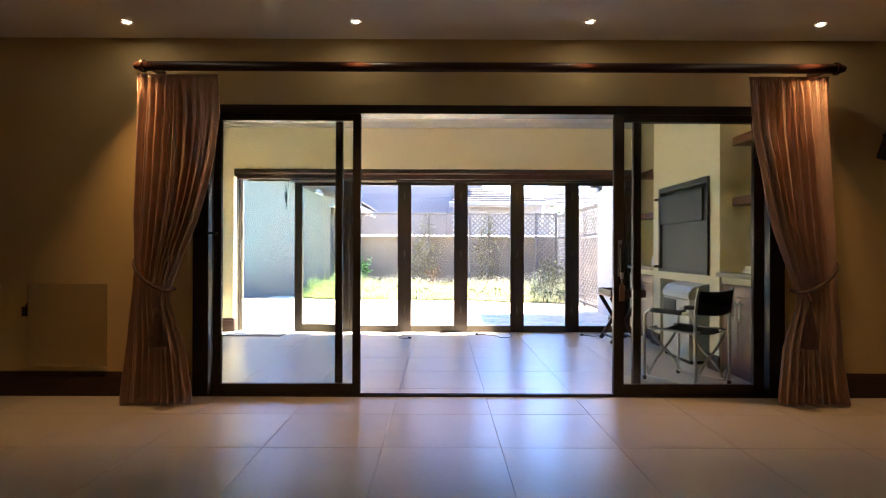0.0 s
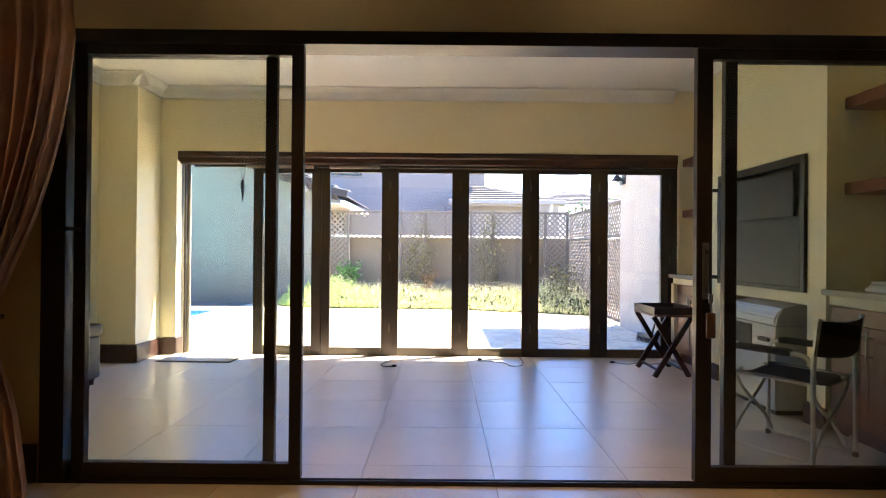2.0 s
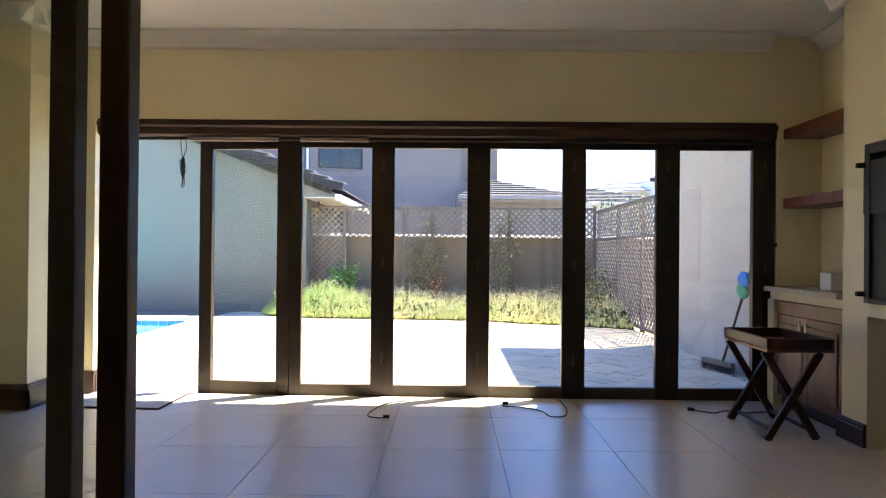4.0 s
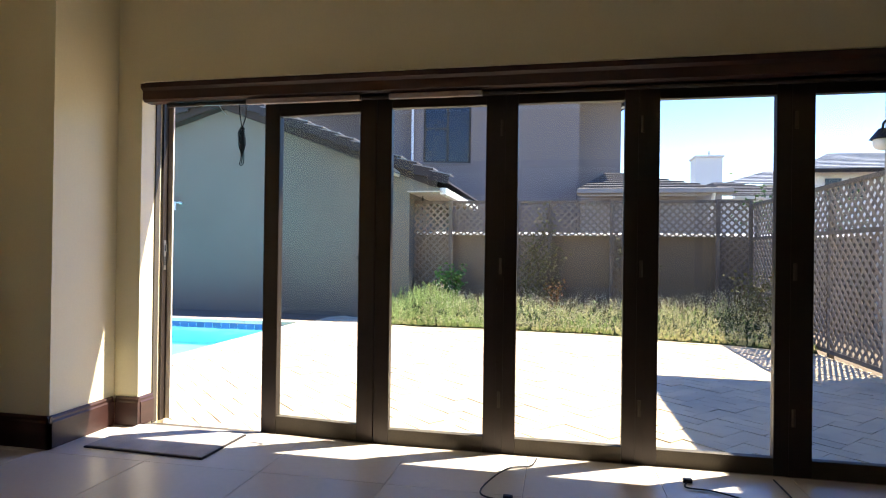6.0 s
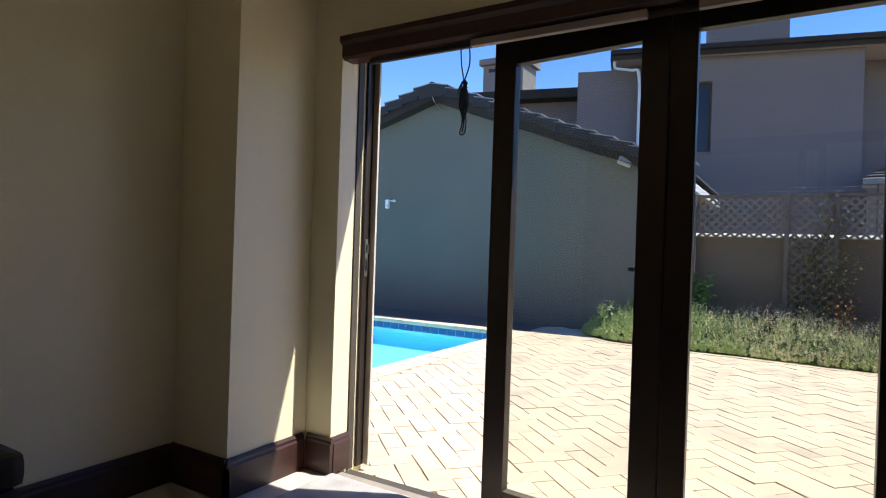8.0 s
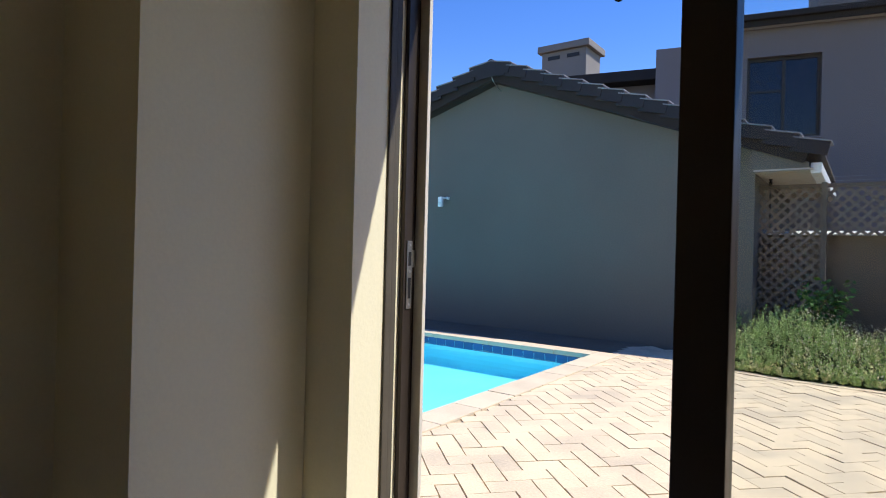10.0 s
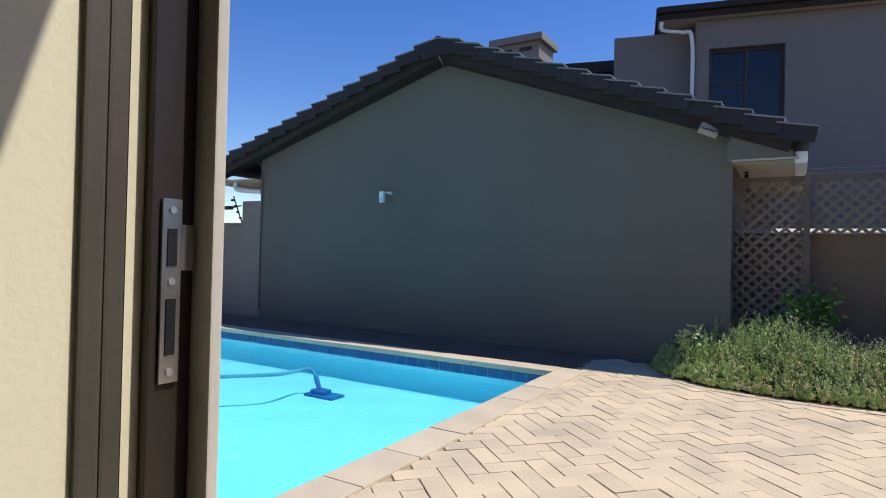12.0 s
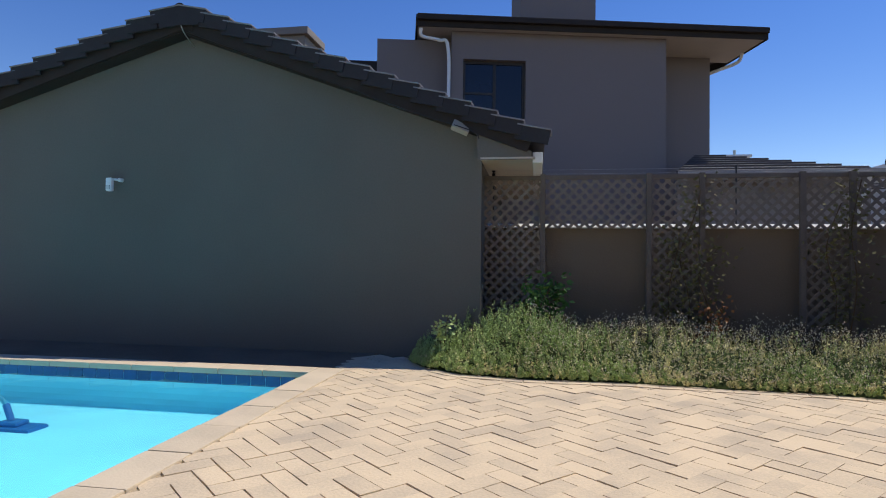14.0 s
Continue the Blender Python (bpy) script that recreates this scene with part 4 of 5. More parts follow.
ch = part("chimney", box(-2.38, -0.93, HY + 0.6, HY + 1.6, 5.5, 7.4, 0.01), M_NEIGH, nh, "plastered chimney block")
part("side_block", box(-5.05, -3.725, HY + 0.35, HY + 4.0, G - 0.2, 5.36), M_NEIGH, nh)
part("terrace_wall", box(-8.2, -5.055, HY + 2.2, HY + 2.45, 2.0, 5.15), M_NEIGH, nh)
part("terrace_roof", box(-8.2, -5.055, HY + 1.8, HY + 4.2, 5.17, 5.42, 0.02), M_FASCIA, nh)


pv = Matrix.Translation((-3.72, HY, 0))
nh.matrix_basis = pv @ pose(0, 0, 0, 0, 0, 13) @ Matrix.Diagonal((1.075, 1, 1, 1)) @ pv.inverted() @ Matrix.Translation(nh.location)


def low_roof(parent, x0, x1, y0, y1, z0, rise, courses, left=0.46, right=0.46, material=None):
    """Hipped low roof in stepped courses, seen from its front."""
    bm = bmesh.new()
    for k in range(courses):
        f0, f1 = k / courses, (k + 1) / courses
        w = x1 - x0
        ya, yb = y0 + (y1 - y0) * f0, y0 + (y1 - y0) * f1
        za, zb = z0 + rise * f0 + 0.035, z0 + rise * f1
        vs = [bm.verts.new(p) for p in ((x0 + w * left * f0, ya, za), (x1 - w * right * f0, ya, za), (x1 - w * right * f1, yb, zb), (x0 + w * left * f1, yb, zb), (x0 + w * left * f0, ya, za - 0.045), (x1 - w * right * f0, ya, za - 0.045))]
        bm.faces.new(vs[:4])
        bm.faces.new((vs[0], vs[4], vs[5], vs[1]))
    return part("roof", bm, material or M_ROOFTILE, parent, "tiled low roof in stepped courses")


out = thing("neighbour_outbuilding", (2.2, 22, G), "single-storey wing with a low dark tiled roof", "outbuilding")
part("wall", box(0.42, 3.6, 20.75, 21.0, G - 0.2, 2.56), M_WING, out)
part("wall", box(3.4, 3.6, 21.0, 22.2, G - 0.2, 2.56), M_WING, out)
low_roof(out, 0.28, 3.72, 20.2, 22.2, 2.60, 0.66, 8, 0.24, 0.70)
part("fascia", box(0.30, 3.70, 20.22, 20.26, 2.46, 2.62), M_WING, out)
part("gutter", box(0.30, 3.70, 20.12, 20.22, 2.52, 2.62, 0.015), M_WING, out, "pale grey gutter")
part("downpipe", rod((3.3, 20.18, 2.56), (3.3, 20.6, 1.9), 0.04), M_WHITE, out)

fc = thing("chimney", (-9.2, 26, 0), "plastered chimney with a flat cap and dark vents", "chimney")
part("shaft", box(-10.5, -8.95, 26.0, 27.2, G - 0.2, 7.72, 0.02), M_GREY_WALL, fc)
part("cap", box(-10.62, -8.82, 25.88, 27.32, 7.72, 7.94, 0.03), M_GREY_WALL, fc)
for x in (-10.28, -9.6):
    part("vent", box(x, x + 0.42, 25.985, 26.01, 7.46, 7.58), M_BLACK, fc)

fh = thing("far_house", (9.0, 31, G), "white two-storey house with a grey tiled roof", "house")
part("wall", box(9.0, 16.0, 30, 30.3, G, 4.30), M_FARWHITE, fh)
part("wall", box(8.8, 9.0, 30, 36, G, 4.30), M_FARWHITE, fh)
part("wall", box(6.7, 8.798, 31, 31.3, G, 3.88), M_FARWHITE, fh)
low_roof(fh, 8.45, 17.2, 29.4, 34.5, 4.30, 1.35, 12, 0.34, 0.46, M_PALEROOF)
low_roof(fh, 6.1, 10.4, 30.4, 34.0, 3.88, 0.95, 9, 0.62, 0.05, M_PALEROOF)
part("eave_board", box(8.47, 17.15, 29.42, 29.46, 4.16, 4.30), M_FASCIA, fh, "dark eave board")
for x in (9.5, 10.3, 12.2):
    part("window", box(x, x + 0.55, 29.97, 30.0, 3.2, 4.0), M_DARKGLASS, fh, "small dark window")
fb = thing("chimney", (9.3, 45, 0), "white square chimney with a small cowl", "chimney")
part("shaft", box(8.28, 9.85, 45, 46.5, G, 7.2, 0.02), M_FARWHITE, fb)
part("cap", box(8.20, 9.93, 44.9, 46.6, 7.2, 7.33, 0.01), M_FARWHITE, fb)
part("cowl", rod((9.2, 45.6, 7.33), (9.2, 45.6, 7.70), 0.08), M_CHROME, fb)
f2 = thing("far_house", (5.0, 34, G), "low white house with a grey roof behind the fence", "house")
part("wall", box(1.8, 6.6, 27.0, 27.3, G, 3.0), M_FARWHITE, f2)
low_roof(f2, 3.6, 8.2, 26.4, 30.0, 3.05, 0.85, 9)
f3 = thing("far_house", (-24, 40, G), "low white house behind the boundary wall", "house")
part("wall", box(-32, -20, 36, 36.3, G, 2.75), M_FARWHITE, f3)
part("parapet", box(-26.8, -24.6, 35.7, 36.0, 2.2, 3.15), M_FARWHITE, f3)
part("roof", box(-23, -20, 35.8, 38, 2.76, 2.95), M_GREY_WALL, f3)


# ---- planting ----
FRONT = [(-3.45, 15.80), (-3.22, 15.42), (-2.8, 15.12), (-2.2, 15.02), (-1.3, 15.04), (-0.5, 14.96), (0.3, 14.92), (0.85, 14.78), (1.3, 14.55), (2.1, 14.35), (2.95, 13.95)]
rng = np.random.default_rng(5)


def front_y(x):
    return np.interp(x, [p[0] for p in FRONT], [p[1] for p in FRONT])


def height(x, y):
    """How tall the planting stands at a place of the bed."""
    d = np.clip((y - front_y(x)) / 0.75, 0, 1)
    ends = np.clip((x + 3.5) / 0.45, 0, 1)
    lump = 0.5 + 0.5 * np.sin(x * 3.1 + 1.0) * np.sin(y * 2.7 + x) + 0.45 * np.sin(x * 11.3 + y * 7.1) * np.sin(y * 12.7 - x * 5.3)
    tall = 0.28 + 0.19 * np.exp(-((x + 2.25) / 0.60) ** 2) + 0.14 * lump + 0.12 * np.exp(-((x - 2.6) / 0.4) ** 2)
    return (0.06 + (tall - 0.06) * d ** 0.7) * (0.25 + 0.75 * np.sqrt(ends))


def blades(name, count, material, length, width, lean, seed, label, lift=(0.35, 1.0), x0=-3.4, x1=2.95):
    r = np.random.default_rng(seed)
    x = r.uniform(x0, x1, count)
    fy = front_y(x)
    y = fy + 0.02 + (16.55 - fy) * r.uniform(0, 1, count) ** 1.5
    h = height(x, y)
    z = G + h * r.uniform(lift[0], lift[1], count)
    ang = r.uniform(0, 2 * np.pi, count)
    tilt = r.normal(0, lean, count)
    ln = length * r.uniform(0.5, 1.4, count)
    up = np.stack([np.cos(ang) * np.sin(tilt), np.sin(ang) * np.sin(tilt) - 0.18, np.abs(np.cos(tilt))], 1)
    up /= np.linalg.norm(up, axis=1)[:, None]
    a2 = r.uniform(0, 2 * np.pi, count)
    side = np.cross(up, np.stack([np.cos(a2), np.sin(a2), 0.2 * np.ones(count)], 1))
    side /= np.linalg.norm(side, axis=1)[:, None]
    w = (width * r.uniform(0.6, 1.4, count))[:, None]
    tip = np.stack([x, y, z], 1)
    base = tip - up * ln[:, None]
    mid = tip - up * (ln * 0.45)[:, None] + side * 0.1 * w
    v = np.stack([base, mid + side * w, tip, mid - side * w], 1).reshape(-1, 3)
    f = np.arange(count * 4).reshape(-1, 4)
    me = bpy.data.meshes.new(name)
    me.from_pydata(v.tolist(), [], f.tolist())
    me.materials.append(material)
    return tagged(new(name, me), label, "plants", kind="stuff")


# sheet below the shoots; the shade between them is put into its dark colour
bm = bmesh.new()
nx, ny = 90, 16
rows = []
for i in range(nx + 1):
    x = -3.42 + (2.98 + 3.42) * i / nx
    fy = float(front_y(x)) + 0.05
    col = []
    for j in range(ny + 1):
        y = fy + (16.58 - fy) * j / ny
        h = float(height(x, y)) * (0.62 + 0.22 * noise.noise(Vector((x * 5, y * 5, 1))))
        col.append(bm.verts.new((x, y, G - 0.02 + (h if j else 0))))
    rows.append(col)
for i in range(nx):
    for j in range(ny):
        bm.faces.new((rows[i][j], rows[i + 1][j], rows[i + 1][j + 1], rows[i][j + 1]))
tagged(part("planting_bed", bm, M_MOUND), "undergrowth sheet of the garden bed along the fence, painted dark for shade", "garden bed", kind="structure")


def sprigs(name, count, material, seed, label, share, x0=-3.4, x1=2.95, leaves=30, leaf=0.030):
    """Upright leafy shoots; share(x, y) says how much of a spot this kind of shoot fills."""
    r = np.random.default_rng(seed)
    x = r.uniform(x0, x1, count)
    fy = front_y(x)
    y = fy + 0.0 + (16.5 - fy) * r.uniform(0, 1, count) ** 1.7
    keep = r.uniform(0, 1, count) < share(x, y)
    x, y = x[keep], y[keep]
    c = len(x)
    h = height(x, y) * r.uniform(0.72, 1.16, c)
    ang = r.uniform(0, 2 * np.pi, c)
    lean = np.abs(r.normal(0.0, 0.38, c))
    up = np.stack([np.cos(ang) * np.sin(lean), np.sin(ang) * np.sin(lean) - 0.16, np.cos(lean)], 1)
    up /= np.linalg.norm(up, axis=1)[:, None]
    ln = np.minimum(0.22, h * 0.75)
    tip = np.stack([x, y, G + h], 1)
    f = r.uniform(0, 1, (c, leaves)) ** 0.8
    at = tip[:, None] - up[:, None] * (ln[:, None] * (1 - f))[..., None]
    out = r.normal(0, 1, (c, leaves, 3))
    out -= (out * up[:, None]).sum(-1, keepdims=True) * up[:, None]
    out /= np.linalg.norm(out, axis=2, keepdims=True)
    way = up[:, None] * r.uniform(0.5, 1.2, (c, leaves, 1)) + out
    way /= np.linalg.norm(way, axis=2, keepdims=True)
    side = np.cross(way, r.normal(0, 1, (c, leaves, 3)))
    side /= np.linalg.norm(side, axis=2, keepdims=True)
    size = leaf * r.uniform(0.6, 1.4, (c, leaves, 1)) * (1.15 - 0.5 * f[..., None])
    p = np.stack([at, at + way * size * 0.5 + side * size * 0.17, at + way * size, at + way * size * 0.5 - side * size * 0.17], 2).reshape(-1, 3)
    me = bpy.data.meshes.new(name)
    me.from_pydata(p.tolist(), [], np.arange(len(p)).reshape(-1, 4).tolist())
    me.materials.append(material)
    return tagged(new(name, me), label, "plants", kind="stuff")


def olive(x, y):
    """Share of yellowish shoots in the bed: patches, few at the green end."""
    return np.clip(0.38 + 0.20 * (x + 1.6) + 0.45 * np.sin(x * 2.3 + 0.6) * np.cos(y * 3.1 + x), 0.04, 0.85)


sprigs("shrub_leaves", 3000, M_LEAF, 11, "dense green shrubs along the paving", lambda x, y: 1 - olive(x, y))
sprigs("shrub_mound_leaves", 900, M_LEAF, 15, "taller bright green shrubs at the end of the bed", lambda x, y: 1 + 0 * x, -3.4, -1.2, 34, 0.028)
sprigs("shrub_dry_leaves", 3000, M_DRYLEAF, 12, "yellow-green shoots among the shrubs", olive, -3.4, 2.95, 26, 0.028)
blades("shrub_stalks", 3500, M_STEM, 0.16, 0.0016, 0.28, 13, "thin brown flower stalks above the shrubs", (0.95, 1.28))
blades("shrub_flowers", 7000, M_FLOWER, 0.015, 0.006, 0.9, 14, "tiny dry cream flower heads on the shrubs", (0.88, 1.27), -2.2)
blades("shrub_seed_heads", 2600, M_FLOWER, 0.016, 0.007, 0.9, 19, "pale dry seed heads standing above the shrubs", (1.08, 1.34), -1.4)


def leafy(name, stems, material, leaf, count, spread, label, seed, parent_label="", z_top=1.6):
    """A climbing plant: thin stems and many small separate leaves round them."""
    r = random.Random(seed)
    th = thing(name, (*stems[0][0][:2], G), label, "plant")
    lm = bmesh.new()
    for st in stems:
        part("stem", tube(st, 0.006), M_STEM, th)
    for _ in range(count):
        st = r.choice(stems)
        k = r.random() * (len(st) - 1)
        i = int(k)
        p = Vector(st[i]).lerp(Vector(st[i + 1]), k - i) + Vector((r.gauss(0, spread), r.gauss(-0.02, spread * 0.5), r.gauss(0, spread)))
        e = Vector((r.uniform(-1, 1), r.uniform(-1, 0.4), r.uniform(-0.9, 0.5))).normalized() * leaf * r.uniform(0.6, 1.3)
        s = e.cross(Vector((r.uniform(-1, 1), r.uniform(-1, 1), 0.4))).normalized() * leaf * 0.32
        lm.faces.new([lm.verts.new(q) for q in (p, p + e * 0.45 + s, p + e, p + e * 0.45 - s)])
    part("leaves", lm, material, th)


Yv = 16.55
leafy("climbing_shrub", [[(-2.15, Yv - 0.1, 0.1), (-2.2, Yv - 0.12, 0.45), (-2.05, Yv - 0.15, 0.75)], [(-2.05, Yv - 0.1, 0.1), (-1.9, Yv - 0.12, 0.5), (-1.85, Yv - 0.15, 0.8)], [(-2.1, Yv - 0.2, 0.1), (-2.05, Yv - 0.25, 0.5), (-1.95, Yv - 0.2, 0.7)]], M_IVY, 0.080, 460, 0.10, "bright green broad-leaved shrub against the lattice", 3)
leafy("climbing_plant", [[(-0.45, Yv, 0.1), (-0.40, Yv, 0.6), (-0.5, Yv, 1.1), (-0.35, Yv, 1.55), (-0.28, Yv, 1.85)], [(-0.3, Yv, 0.1), (-0.2, Yv, 0.5), (-0.3, Yv, 0.9), (-0.1, Yv, 1.2)], [(-0.6, Yv, 0.1), (-0.62, Yv, 0.7), (-0.5, Yv, 1.3)]], M_VINE, 0.056, 800, 0.12, "sparse climbing plant with dry reddish leaves on the lattice", 5)
leafy("climbing_plant", [[(-0.2, Yv - 0.08, 0.1), (-0.12, Yv - 0.1, 0.35), (-0.08, Yv - 0.1, 0.6)], [(-0.28, Yv - 0.08, 0.1), (-0.22, Yv - 0.1, 0.55)]], M_REDLEAF, 0.06, 120, 0.06, "small plant with red leaves at the foot of the lattice", 6)
leafy("climbing_plant", [[(1.05, Yv, 0.1), (1.1, Yv, 0.7), (1.0, Yv, 1.2), (1.15, Yv, 1.7)], [(1.2, Yv, 0.1), (1.3, Yv, 0.8), (1.25, Yv, 1.4), (1.35, Yv, 1.95)]], M_VINE, 0.054, 560, 0.12, "sparse climbing plant on the lattice", 8)
leafy("shoot", [[(-3.02, 15.62, 0.05), (-3.0, 15.6, 0.3), (-2.97, 15.58, 0.44)], [(-3.04, 15.62, 0.05), (-3.06, 15.6, 0.25), (-3.05, 15.58, 0.38)]], M_LEAF, 0.05, 130, 0.035, "thin upright green shoot at the end of the bed", 12)
leafy("bush", [[(2.65, 15.6, 0.1), (2.6, 15.5, 0.5), (2.5, 15.4, 0.75)], [(2.75, 15.4, 0.1), (2.7, 15.3, 0.5), (2.8, 15.2, 0.7)], [(2.5, 15.0, 0.1), (2.6, 14.9, 0.4), (2.55, 14.8, 0.55)]], M_VINE, 0.055, 800, 0.13, "brownish bush in the corner of the fence", 9)
leafy("tree_behind", [[(3.6, 18.2, 0.1), (3.6, 18.2, 1.6), (3.5, 18.1, 2.3)], [(3.7, 18.2, 0.1), (4.1, 18.2, 1.7), (4.3, 18.2, 2.2)], [(3.6, 18.3, 0.1), (4.9, 18.3, 1.6), (5.2, 18.3, 2.0)]], M_IVY, 0.09, 900, 0.22, "leafy shrub rising behind the side fence", 10)


# ---- living room ----
for (lx, ly), lz in [(p, Z_LIVING) for p in DOWN_LIVING] + [(p, Z_PATIO) for p in DOWN_PATIO]:
    dl = thing("downlight", (lx, ly, lz), "small round recessed ceiling downlight, switched on", "downlight", "ceiling downlights")
    bm = bmesh.new()
    r0 = [bm.verts.new((lx + 0.036 * math.cos(a), ly + 0.040 * math.sin(a), lz - 0.001)) for a in [math.tau * k / 24 for k in range(24)]]
    r1 = [bm.verts.new((lx + 0.036 * math.cos(a), ly + 0.036 * math.sin(a), lz - 0.008)) for a in [math.tau * k / 24 for k in range(24)]]
    r2 = [bm.verts.new((lx + 0.028 * math.cos(a), ly + 0.028 * math.sin(a), lz - 0.004)) for a in [math.tau * k / 24 for k in range(24)]]
    for u, v in ((r0, r1), (r1, r2)):
        for k in range(24):
            bm.faces.new((u[k], u[(k + 1) % 24], v[(k + 1) % 24], v[k]))
    part("trim_ring", bm, M_BRONZE, dl, "dark trim ring")
    part("bulb", rod((lx, ly, lz - 0.006), (lx, ly, lz - 0.001), 0.022, seg=20), M_BULB, dl, "glowing bulb face")

cr = thing("curtain_rod", (0.4, 5.87, 2.39), "long dark mahogany curtain rod with turned ends", "curtain rod")
part("rod", rod((-2.06, 5.87, 2.395), (2.86, 5.87, 2.395), 0.034, seg=20), M_MAHOG, cr, smooth=True)
for x, s in ((-2.06, -1), (2.86, 1)):
    b = rod((x, 5.87, 2.395), (x + s * 0.02, 5.87, 2.395), 0.044, seg=20)
    rod((x + s * 0.02, 5.87, 2.395), (x + s * 0.07, 5.87, 2.395), 0.040, b, 0.022, 20)
    part("finial", b, M_MAHOG, cr)
for x in (-2.02, 2.80):
    part("bracket", box(x - 0.018, x + 0.018, 5.89, 6.068, 2.375, 2.415, 0.006), M_MAHOG, cr)


def curtain(outer, inner, side, label):
    """A pleated curtain drawn in by a cord. outer, inner: rows of (z, x) of its two edges, top first."""
    th = thing("curtain", ((outer[0][1] + inner[0][1]) / 2, 5.85, 0), label, "curtain", "pair of curtains")
    bm = bmesh.new()
    nu, nv = 150, 60
    zo, xo = [p[0] for p in outer][::-1], [p[1] for p in outer][::-1]
    zi, xi = [p[0] for p in inner][::-1], [p[1] for p in inner][::-1]
    g = []
    for j in range(nv + 1):
        f = j / nv
        col = []
        for i in range(nu + 1):
            u = i / nu
            sag = 0.27 * u * max(0.0, 1 - abs(f - 0.60) / 0.35) if 0.25 < f < 0.95 else 0
            z = 2.335 - 2.32 * f
            zz = z - 0.22 * u * math.exp(-((f - 0.62) / 0.16) ** 2)
            a, c = np.interp(z, zo, xo), np.interp(zz, zi, xi)
            w = u + 0.014 * math.sin(9 * u + 5 * f) * math.sin(math.pi * u)
            x = a + (c - a) * w
            amp = 0.016 + 0.022 * min(1, f * 2.2)
            pin = math.exp(-((f - 0.62) / 0.10) ** 2)
            amp *= 1 - 0.45 * pin
            ph = 2 * math.pi * 9.5 * (u + 0.02 * math.sin(3 * f + 4 * u)) + 0.9 * math.sin(2.2 * f + 7 * u)
            y = 5.865 + amp * math.sin(ph) + 0.35 * amp * math.sin(2.3 * ph + 1.0) - 0.04 * f * f - 0.01 * pin
            if f < 0.05:
                y = 5.865 + 0.010 * math.sin(2 * math.pi * 34 * u) * (1 - f / 0.06) + (y - 5.865) * f / 0.05
            col.append(bm.verts.new((x, y, zz)))
        g.append(col)
    for j in range(nv):
        for i in range(nu):
            bm.faces.new((g[j][i], g[j][i + 1], g[j + 1][i + 1], g[j + 1][i]))
    bmesh.ops.solidify(bm, geom=bm.faces, thickness=0.003)
    part("cloth", bm, M_CURT, th, smooth=True)
    a, c = np.interp(1.0, zo, xo), np.interp(0.80, zi, xi)
    rope = [(a - side * 0.02, 6.04, 1.06), (a - side * 0.025, 5.90, 1.02), (a + side * 0.02, 5.80, 0.97), (a + (c - a) * 0.35, 5.772, 0.89), (a + (c - a) * 0.7, 5.768, 0.83), (c + side * 0.0, 5.785, 0.80), (c + side * 0.02, 5.88, 0.81)]
    rp = part("tieback_cord", tube(rope, 0.012), M_CORD, th, "brown twisted tieback cord")
    tx = c - side * 0.03
    part("tassel_cord", tube([(tx, 5.765, 0.80), (tx + 0.004, 5.735, 0.75), (tx, 5.735, 0.70)], 0.008), M_CORD, rp)
    b = rod((tx, 5.735, 0.645), (tx, 5.735, 0.705), 0.028, None, 0.014, 14)
    rod((tx, 5.735, 0.42), (tx, 5.735, 0.645), 0.058, b, 0.026, 18)
    part("tassel", b, M_CORD, rp, "brown tassel")
    b = rod((a - side * 0.02, 6.068, 1.06), (a - side * 0.02, 6.03, 1.06), 0.012)
    part("hook", b, M_BRONZE, rp)


curtain([(2.34, -2.11), (1.9, -2.125), (1.4, -2.125), (1.0, -2.11), (0.8, -2.12), (0.46, -2.155), (0.0, -2.22)],
        [(2.34, -1.535), (2.06, -1.52), (1.85, -1.545), (1.66, -1.575), (1.45, -1.63), (1.26, -1.69), (1.05, -1.78), (0.82, -1.86), (0.72, -1.86), (0.38, -1.75), (0.06, -1.69), (0.0, -1.69)],
        1, "pinkish-beige pleated curtain tied back with a tasselled cord")
curtain([(2.34, 2.815), (1.9, 2.83), (1.4, 2.84), (1.0, 2.85), (0.8, 2.855), (0.3, 2.90), (0.0, 2.955)],
        [(2.34, 2.245), (1.95, 2.275), (1.67, 2.335), (1.45, 2.375), (1.27, 2.415), (1.05, 2.49), (0.79, 2.575), (0.7, 2.57), (0.39, 2.48), (0.07, 2.44), (0.0, 2.44)],
        -1, "pinkish-beige pleated curtain tied back with a tasselled cord")

ht = thing("panel_heater", (-2.63, 6.05, 0.25), "flat cream panel heater mounted low on the wall", "heater")
part("panel", box(-3.0, -2.42, 6.035, 6.052, 0.226, 0.835, 0.004), M_HEATER, ht)
for x in (-2.93, -2.50):
    for z in (0.30, 0.76):
        part("spacer", rod((x, 6.05, z), (x, 6.069, z), 0.014), M_WHITE, ht)
part("cord", tube([(-3.0, 6.05, 0.70), (-3.03, 6.06, 0.66), (-3.025, 6.062, 0.60)], 0.005), M_BLACK, ht)
sw = thing("wall_switch", (-2.96, 6.06, 0.62), "small dark plug in a wall socket", "socket")
part("plug", box(-3.045, -3.015, 6.035, 6.068, 0.59, 0.66, 0.006), M_BLACK, sw)
sp_ = thing("wall_speaker", (3.02, 5.95, 1.66), "black tilted loudspeaker on a wall bracket", "loudspeaker")
bm = box(-0.13, 0.13, -0.10, 0.10, -0.18, 0.18, 0.02)
turned(bm, pose(3.36, 5.83, 1.90, 12, 14, -22))
part("cabinet", bm, M_BLACK, sp_)
part("bracket", rod((3.36, 5.9, 1.94), (3.37, 6.068, 1.96), 0.018), M_BLACK, sp_)

